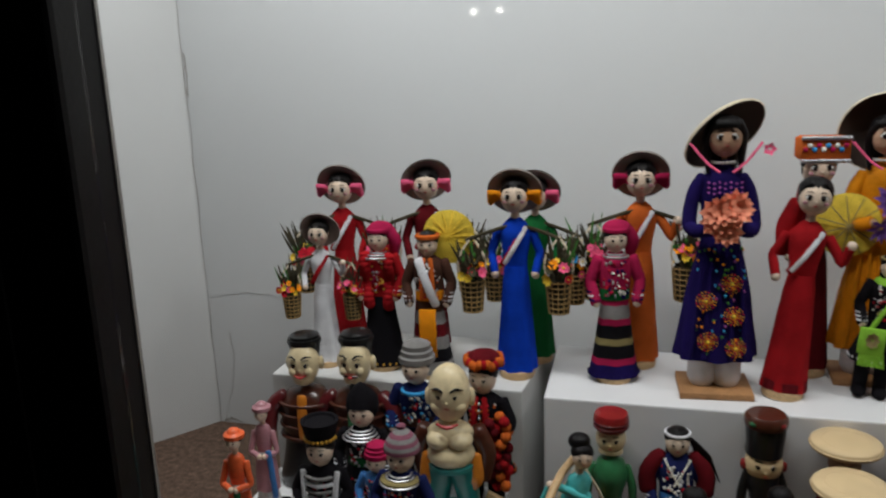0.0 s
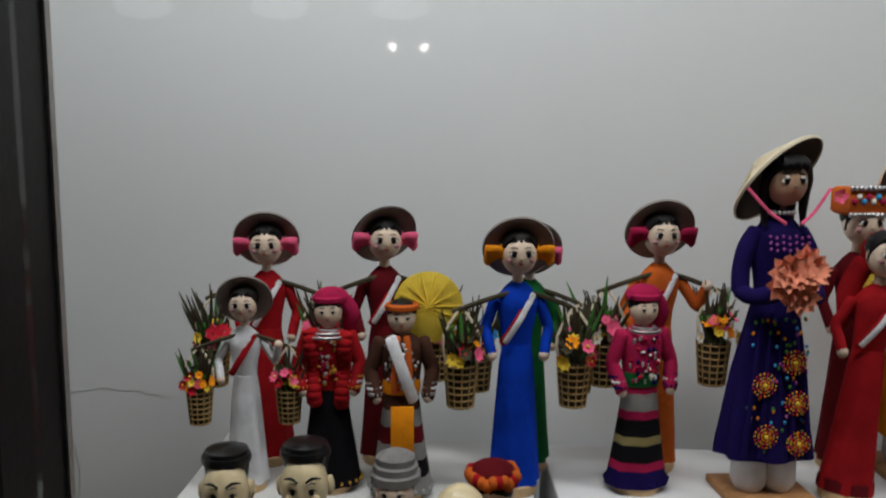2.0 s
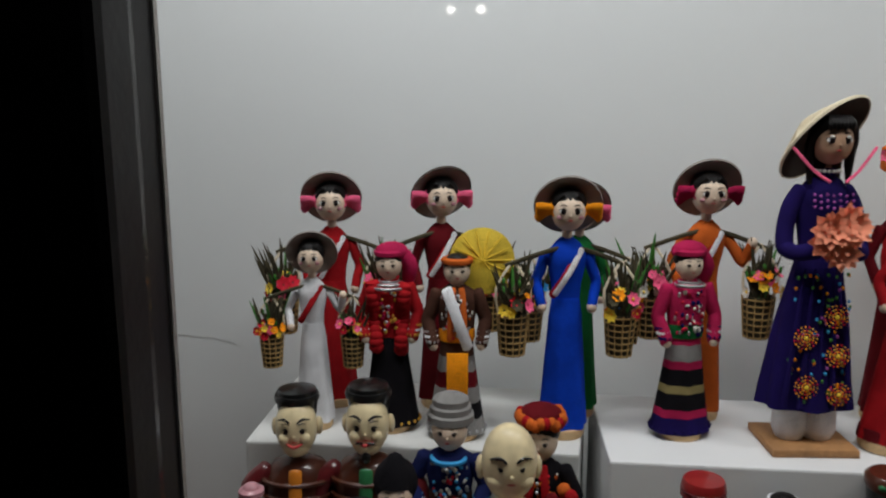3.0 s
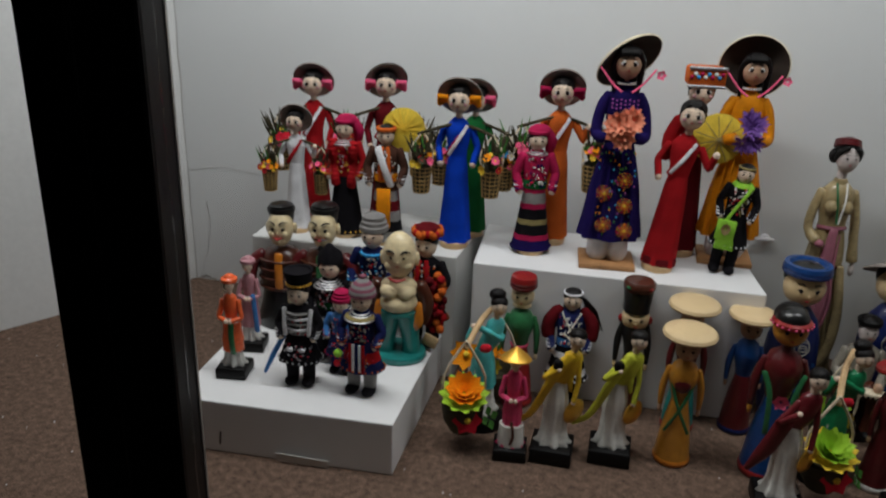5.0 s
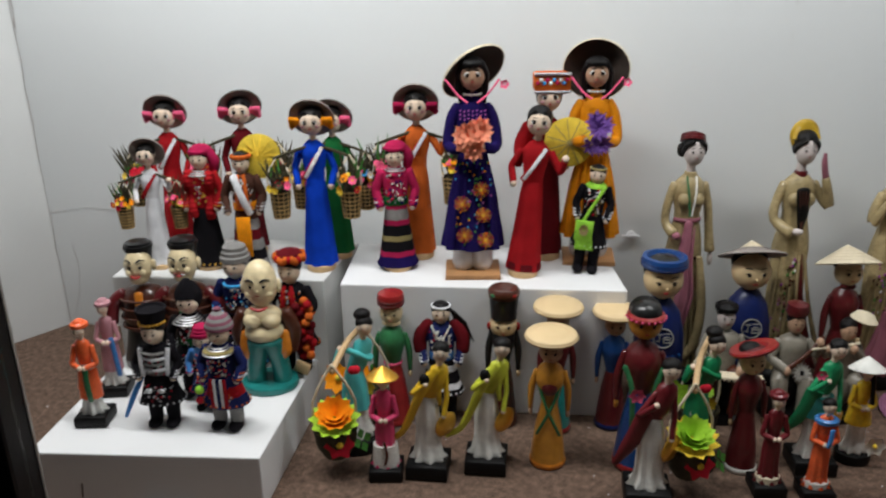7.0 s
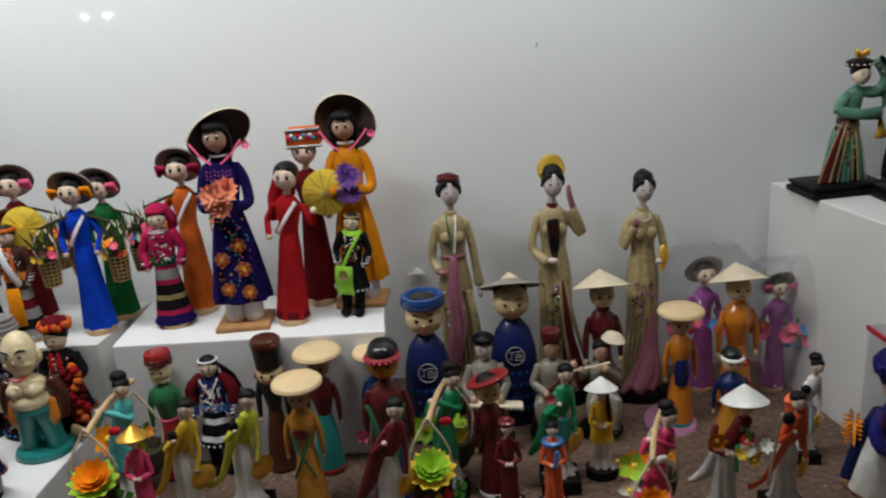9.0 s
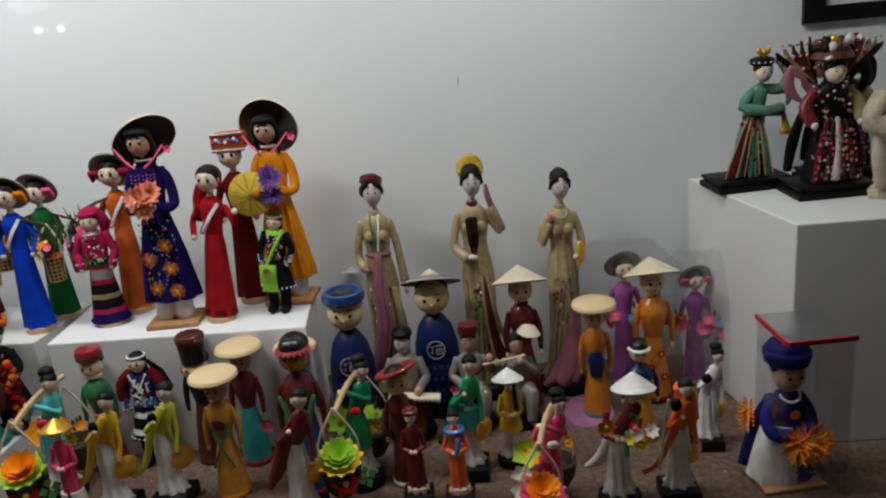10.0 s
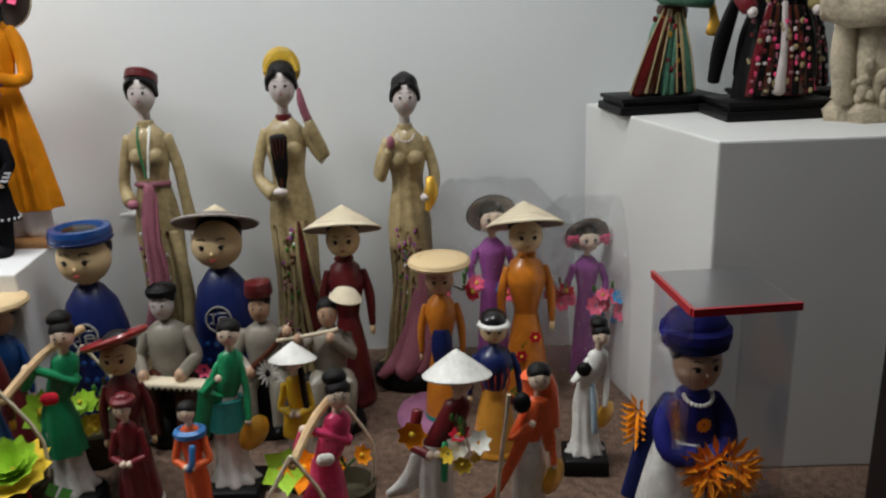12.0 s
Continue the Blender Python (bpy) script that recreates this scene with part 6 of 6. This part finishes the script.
def opera_statue(label, loc, height, rz, robe, side, seed):
    """A carved and painted stage dancer on a stepped black foot."""
    g, rnd = Fig(), rnd_for(seed)
    stepped_foot(g, 0.56, 0.36)
    g.tube([(0.0, 0, 0.085), (0.01, 0, 0.2), (0.025, 0, 0.38), (0.045, 0, 0.50), (0.065, 0, 0.62), (0.085, 0, 0.70), (0.095, 0, 0.745)], [0.125, 0.115, 0.095, 0.072, 0.068, 0.066, 0.025], robe, 18, 0.72)
    for k in range(10):
        a = -2.9 + 0.31 * k
        g.tube([(0.125 * math.cos(a), 0.095 * math.sin(a), 0.09), (0.02 + 0.10 * math.cos(a), 0.075 * math.sin(a), 0.33), (0.045 + 0.074 * math.cos(a), 0.055 * math.sin(a), 0.5)], [0.015, 0.011, 0.004], (robe, side, robe, RBLACK, robe)[k % 5], 6)
    for q, m, w in ((-0.13, side, 0.040), (-0.07, LBROWN, 0.026), (0.06, RBLACK, 0.022), (0.10, robe, 0.030)):
        g.tube([(0.035 + q * 0.3, -0.05, 0.52), (0.015 + q * 0.8, -0.08, 0.32), (q * 1.25, -0.09, 0.10)], [w * 0.4, w * 0.8, w], m, 10, 0.35)
        for e in (-1, 1):
            g.tube([(0.035 + q * 0.3 + e * w * 0.4, -0.058, 0.52), (0.015 + q * 0.8 + e * w * 0.8, -0.092, 0.32), (q * 1.25 + e * w, -0.104, 0.10)], 0.0045, BRONZE, 6)
    g.lathe([(0.078, 0.49), (0.084, 0.51), (0.076, 0.54)], LBROWN, sy=0.8, t=Matrix.Translation((0.048, 0, 0)))
    g.tube([(0.04, 0, 0.69), (-0.06, -0.05, 0.60), (0.08, -0.11, 0.565), (0.20, -0.1, 0.565)], [0.038, 0.040, 0.038, 0.050], robe, 12, 0.8)
    g.tube([(0.21, -0.1, 0.56), (0.23, -0.1, 0.48), (0.24, -0.1, 0.40)], [0.016, 0.022, 0.048], GOLD, 10, 0.6)
    g.tube([(0.12, 0, 0.71), (0.24, -0.02, 0.70), (0.29, -0.03, 0.80), (0.20, -0.04, 0.91)], [0.036, 0.044, 0.044, 0.030], robe, 12, 0.8)
    g.tube([(0.25, -0.03, 0.72), (0.30, -0.03, 0.66), (0.28, -0.03, 0.58)], [0.03, 0.036, 0.012], robe, 10, 0.4)
    for k in range(8):
        g.ball((0.30 - 0.016 * k, -0.075 + 0.003 * k, 0.76 + 0.02 * k), 0.008, (STONE, RMAROON)[k % 2], 6, 4)
    c = (0.10, -0.03, 0.83)
    g.face(c, 0.062, SKIN, eyes=0.10, long=1.2)
    g.hair(c, 0.064)
    g.lathe([(0.068, 0.875), (0.092, 0.892), (0.085, 0.92), (0.05, 0.935)], RBLACK, t=Matrix.Translation((0.10, 0, 0)))
    for k in range(14):
        a = 2 * math.pi * k / 14
        g.ball((0.10 + 0.09 * math.cos(a), 0.09 * math.sin(a), 0.90), 0.008, STONE, 6, 4)
    for k in range(5):
        g.ball((0.06 + 0.02 * k, -0.02, 0.955 + 0.012 * abs(k - 2)), (0.011, 0.02, 0.030), GOLD, 8, 5)
    for _ in range(30):
        a = rnd.uniform(-2.6, -0.5)
        z = rnd.uniform(0.12, 0.5)
        g.ball((0.03 + (0.15 - 0.1 * z) * math.cos(a), (0.108 - 0.08 * z) * math.sin(a), z), (0.014, 0.008, 0.018), rnd.choice((side, GOLD, RMAROON)), 6, 4)
    return g.done("stage_statuette", label, loc, height, rz, "statuette", "painted stage statuettes")


opera_statue("painted stage dancer statuette in green robe on a black foot", (1.540, 1.064, T3), 0.272, 8, resin("jade_resin", (0.09, 0.22, 0.15), vary=0.6), resin("brick_resin", (0.16, 0.015, 0.015), vary=0.5), 91)


def warrior_statue(label, loc, height, rz, skirt, seed):
    """A richly dressed stage warrior with flags and a tall headdress on a stepped black foot."""
    g, rnd = Fig(), rnd_for(seed)
    stepped_foot(g, 0.50, 0.34)
    g.lathe([(0.15, 0.085), (0.145, 0.16), (0.12, 0.3), (0.095, 0.42), (0.10, 0.55), (0.11, 0.66), (0.05, 0.72)], RBLACK, sy=0.7, wave=0.1, seg=26)
    for k in range(9):
        x = -0.12 + 0.03 * k
        g.tube([(x * 0.5, -0.10, 0.48), (x * 0.9, -0.125, 0.3), (x * 1.15, -0.125, 0.11)], [0.02, 0.024, 0.02], (RMAROON, RBLACK, LBROWN, RBLACK, OLIVE)[k % 5], 8, 0.4)
        for q in range(9):
            z = 0.13 + 0.036 * q + rnd.uniform(-0.01, 0.01)
            g.ball((x * (1.15 - 0.3 * (z - 0.11) / 0.2 * 0.8) + rnd.uniform(-0.008, 0.008), -0.136 + max(0.0, z - 0.3) * 0.13, z), (rnd.uniform(0.006, 0.013), 0.004, rnd.uniform(0.006, 0.016)), rnd.choice((MAUVE, BRONZE, RBLACK, RMAROON, STONE, RPINK)), 6, 4)
    g.tube([(0, -0.10, 0.5), (0, -0.13, 0.3), (-0.01, -0.13, 0.12)], [0.016, 0.020, 0.032], STONE, 8, 0.5)
    g.tube([(0.05, -0.06, 0.42), (0.09, -0.10, 0.25), (0.12, -0.10, 0.11)], [0.02, 0.045, 0.06], skirt, 12, 0.5)
    for s in (-1, 1):
        g.tube([(s * 0.09, 0, 0.66), (s * 0.17, -0.03, 0.57), (s * 0.15, -0.09, 0.48)], [0.036, 0.044, 0.040], RMAROON if s < 0 else OLIVE, 12, 0.8)
        g.ball((s * 0.145, -0.11, 0.465), 0.024, STONE, 8, 5)
        g.tube([(s * 0.12, 0.06, 0.6), (s * 0.20, 0.06, 0.35), (s * 0.23, 0.06, 0.16)], [0.02, 0.04, 0.03], RBLACK, 10, 0.5)
        g.tube([(s * 0.14, 0.04, 0.72), (s * 0.23, 0.05, 0.80), (s * 0.24, 0.05, 0.68), (s * 0.17, 0.03, 0.60)], [0.014, 0.034, 0.036, 0.012], MAUVE if s < 0 else RBLACK, 10, 0.4)
        for k in range(5):
            lean = 0.10 + 0.045 * k
            g.tube([(s * 0.06, 0.05, 0.68), (s * lean, 0.07, 0.86), (s * lean * 1.15, 0.07, 0.99 - 0.02 * k)], [0.006, 0.018, 0.008], (RBLACK, LBROWN, RMAROON, OLIVE, RBLACK)[k], 8, 0.3)
            for q in (0.80, 0.88, 0.95):
                g.ball((s * lean * (0.8 + (q - 0.8) * 1.6), 0.055, q), 0.010, rnd.choice((STONE, GOLD, RMAROON, BRONZE)), 6, 4)
    c = (0, -0.05, 0.78)
    g.face(c, 0.062, SKIN, eyes=0.10, long=1.2)
    g.hair(c, 0.066, long=0.2)
    g.lathe([(0.08, 0.83), (0.13, 0.86), (0.11, 0.90), (0.05, 0.93)], LBROWN)
    for k in range(16):
        a = 2 * math.pi * k / 16
        g.ball((0.10 * math.cos(a), 0.08 * math.sin(a), 0.90 + 0.07 * rnd.random()), (0.03, 0.03, 0.035), rnd.choice((GOLD, LBROWN, STONE, RBLACK)), 8, 5)
    for _ in range(110):
        a, z = rnd.uniform(-2.8, -0.3), rnd.uniform(0.12, 0.7)
        g.ball((0.13 * math.cos(a), 0.1 * math.sin(a), z), rnd.uniform(0.005, 0.013), rnd.choice((BRONZE, STONE, RMAROON, RBLACK, MAUVE, OLIVE)), 6, 4)
    return g.done("stage_statuette", label, loc, height, rz, "statuette", "painted stage statuettes")


warrior_statue("painted stage warrior statuette with pink skirt on a black foot", (1.660, 0.972, T3), 0.293, 4, RPINK, 92)
warrior_statue("painted stage warrior statuette in dark robes on a black foot", (1.722, 1.066, T3), 0.284, 10, RBLACK, 93)
g, rnd = Fig(), rnd_for(94)
g.lathe([(0.24, 0), (0.25, 0.05), (0.2, 0.1), (0.21, 0.3), (0.17, 0.45), (0.2, 0.6), (0.19, 0.72), (0.07, 0.78)], CARVED, sy=0.75, wave=0.12, folds=8, seg=30)
for s in (-1, 1):
    g.tube([(s * 0.18, 0, 0.70), (s * 0.26, -0.04, 0.52), (s * 0.06, -0.18, 0.5)], [0.07, 0.08, 0.06], CARVED, 12)
    g.tube([(s * 0.2, -0.04, 0.5), (s * 0.22, -0.08, 0.3), (s * 0.2, -0.1, 0.1)], [0.05, 0.06, 0.05], CARVED, 10, 0.5)
g.ball((0, -0.02, 0.86), (0.095, 0.09, 0.115), CARVED)
g.ball((0, 0.0, 0.96), (0.10, 0.10, 0.05), CARVED)
for _ in range(40):
    a, z = rnd.uniform(-2.9, -0.2), rnd.uniform(0.1, 0.65)
    g.ball((0.21 * math.cos(a), 0.165 * math.sin(a), z), (rnd.uniform(0.015, 0.04), 0.02, rnd.uniform(0.02, 0.05)), CARVED, 8, 5)
g.done("carved_statuette", "pale carved stone statuette of a robed elder", (1.779, 0.917, T3), 0.267, 0, "statuette")

# ---- small marks and fittings ----
CRACK = mat("crack_shadow", (0.36, 0.34, 0.32), rough=0.9)


def crack(points, width, seed):
    """A hairline crack standing a hair proud of the wall, through points on it."""
    rnd = rnd_for(seed)
    g = Fig()
    pts = []
    for a, b in zip(points, points[1:]):
        for k in range(6):
            p = Vector(a).lerp(Vector(b), k / 6)
            pts.append(p + Vector((rnd.uniform(-0.002, 0.002), 0, rnd.uniform(-0.002, 0.002))))
    pts.append(Vector(points[-1]))
    g.tube(pts, [width * rnd.uniform(0.3, 1.0) for _ in pts], CRACK, 5)
    ob = g.done("wall_crack", "thin dark crack in the white wall paint", (0, 0, 0), 1.0, 0, "crack")
    return tagged(ob, kind="structure")


def back(x, z, off=0.001):
    return (x, C0[1] + SLOPE * (x - C0[0]) - off, z)


crack([back(-0.642, 0.0), back(-0.644, 0.3), back(-0.643, 0.7), back(-0.643, 1.3)], 0.0010, 1)
crack([back(-0.640, 0.70), back(-0.638, 0.745), back(-0.641, 0.79)], 0.0022, 6)
crack([back(-0.72 + 0.08, 0.285), back(-0.56, 0.30), back(-0.50, 0.298), back(-0.455, 0.288)], 0.0004, 2)
crack([back(-0.632, 0.0), back(-0.605, 0.09), back(-0.595, 0.15), back(-0.60, 0.21)], 0.0007, 3)
crack([back(-0.636, 0.002), back(-0.615, 0.012), back(-0.590, 0.004)], 0.0020, 7)
crack([back(0.972, 0.66), back(0.973, 0.685)], 0.0007, 4)
crack([back(0.974, 0.735), back(0.975, 0.75)], 0.0009, 5)
ob = part("plinth_chip", prism([(-0.0012, -0.0008), (0.0012, -0.0008), (0.0018, 0.0), (-0.0010, 0.0)], 0.0, 0.026), mat("bare_board", (0.16, 0.14, 0.12), rough=0.9))
ob.matrix_world = pose(-0.252, 0.5633, 0.016, 0, 6, 1)
tagged(ob, "dark chip in the white plinth paint", "chip", kind="structure")
bm = prism([(-0.045, -0.0006), (0.045, -0.0006), (0.045, 0.0006), (-0.045, 0.0006)], 0.0, 0.016)
ob = part("paper_strip", bm, mat("worn_paper", (0.66, 0.65, 0.62), rough=0.8))
ob.matrix_world = pose(-0.105, 0.562, 0.002, 8, 2, 2)
tagged(ob, "torn white paper strip stuck to the plinth's foot", "paper")
g = Fig()
g.lathe([(0.010, 0), (0.010, 0.012), (0.004, 0.014)], WHITE, t=pose(0, 0, 0, 90, 0, 0))
g.tube([(-0.02, -0.012, 0.0), (0.0, -0.016, 0.003), (0.016, -0.012, 0.0)], 0.004, WHITE, 6)
g.done("wall_hook", "small white hook on the back wall", (0.69, C0[1] + SLOPE * (0.69 - C0[0]), 0.262), 1.0, 0, "hook")

# crumbs of lint on the carpet
rnd = rnd_for(5)
g = Fig()
for _ in range(150):
    x, y = rnd.uniform(-0.9, 1.6), rnd.uniform(0.36, 0.95)
    g.ball((x, y, 0.0012), (rnd.uniform(0.0006, 0.0018), rnd.uniform(0.0006, 0.0018), 0.0008), WHITE, 5, 4)
g.done("carpet_lint", "pale crumbs of lint scattered on the brown carpet", (0, 0, 0), 1.0, 0, "lint")["kind"] = "stuff"

# ---- the glass and the lamps of the hall that it mirrors ----
pane = part("window_glass", prism([(-0.1705, 0.342), (1.518, 0.342), (1.518, 0.346), (-0.1705, 0.346)], 0.0, 1.5), GLASS)
pane.visible_shadow = False
tagged(pane, "clear glass pane of the showcase front", "window", kind="structure")


def glow(name, strength, color):
    m = bpy.data.materials.new(name)
    m.use_nodes = True
    b = m.node_tree.nodes["Principled BSDF"]
    b.inputs["Emission Color"].default_value, b.inputs["Emission Strength"].default_value = (*color, 1), strength
    return m


BULB, PANEL = glow("bulb_glow", 40.0, (1, 0.97, 0.9)), glow("lamp_glow", 1.6, (0.9, 0.97, 1.0))
for x in (-0.155, -0.095):
    g = Fig()
    g.ball((0, 0, 0), (0.008, 0.008, 0.008), BULB)
    g.lathe([(0.007, 0.005), (0.010, 0.012), (0.004, 0.03), (0.003, 1.40)], LBLACK)
    g.done("hanging_bulb", "small bright bulb hanging in the hall", (x + 0.018, -0.93, 0.862), 1.0, 0, "lamp", "hall bulbs")
for x in (-0.593, -0.341, -0.119):
    g = Fig()
    g.ball((0, 0, 0), (0.055, 0.03, 0.022), PANEL)
    g.box((0, 0, 0.026), (0.12, 0.07, 0.012), LBLACK)
    g.tube([(0, 0, 0.03), (0, 0.01, 1.33)], 0.004, LBLACK, 6)
    g.done("hanging_lamp", "hanging lamp with a soft white glow in the hall", (x, -0.87, 0.925), 1.0, 0, "lamp", "hall lamps")
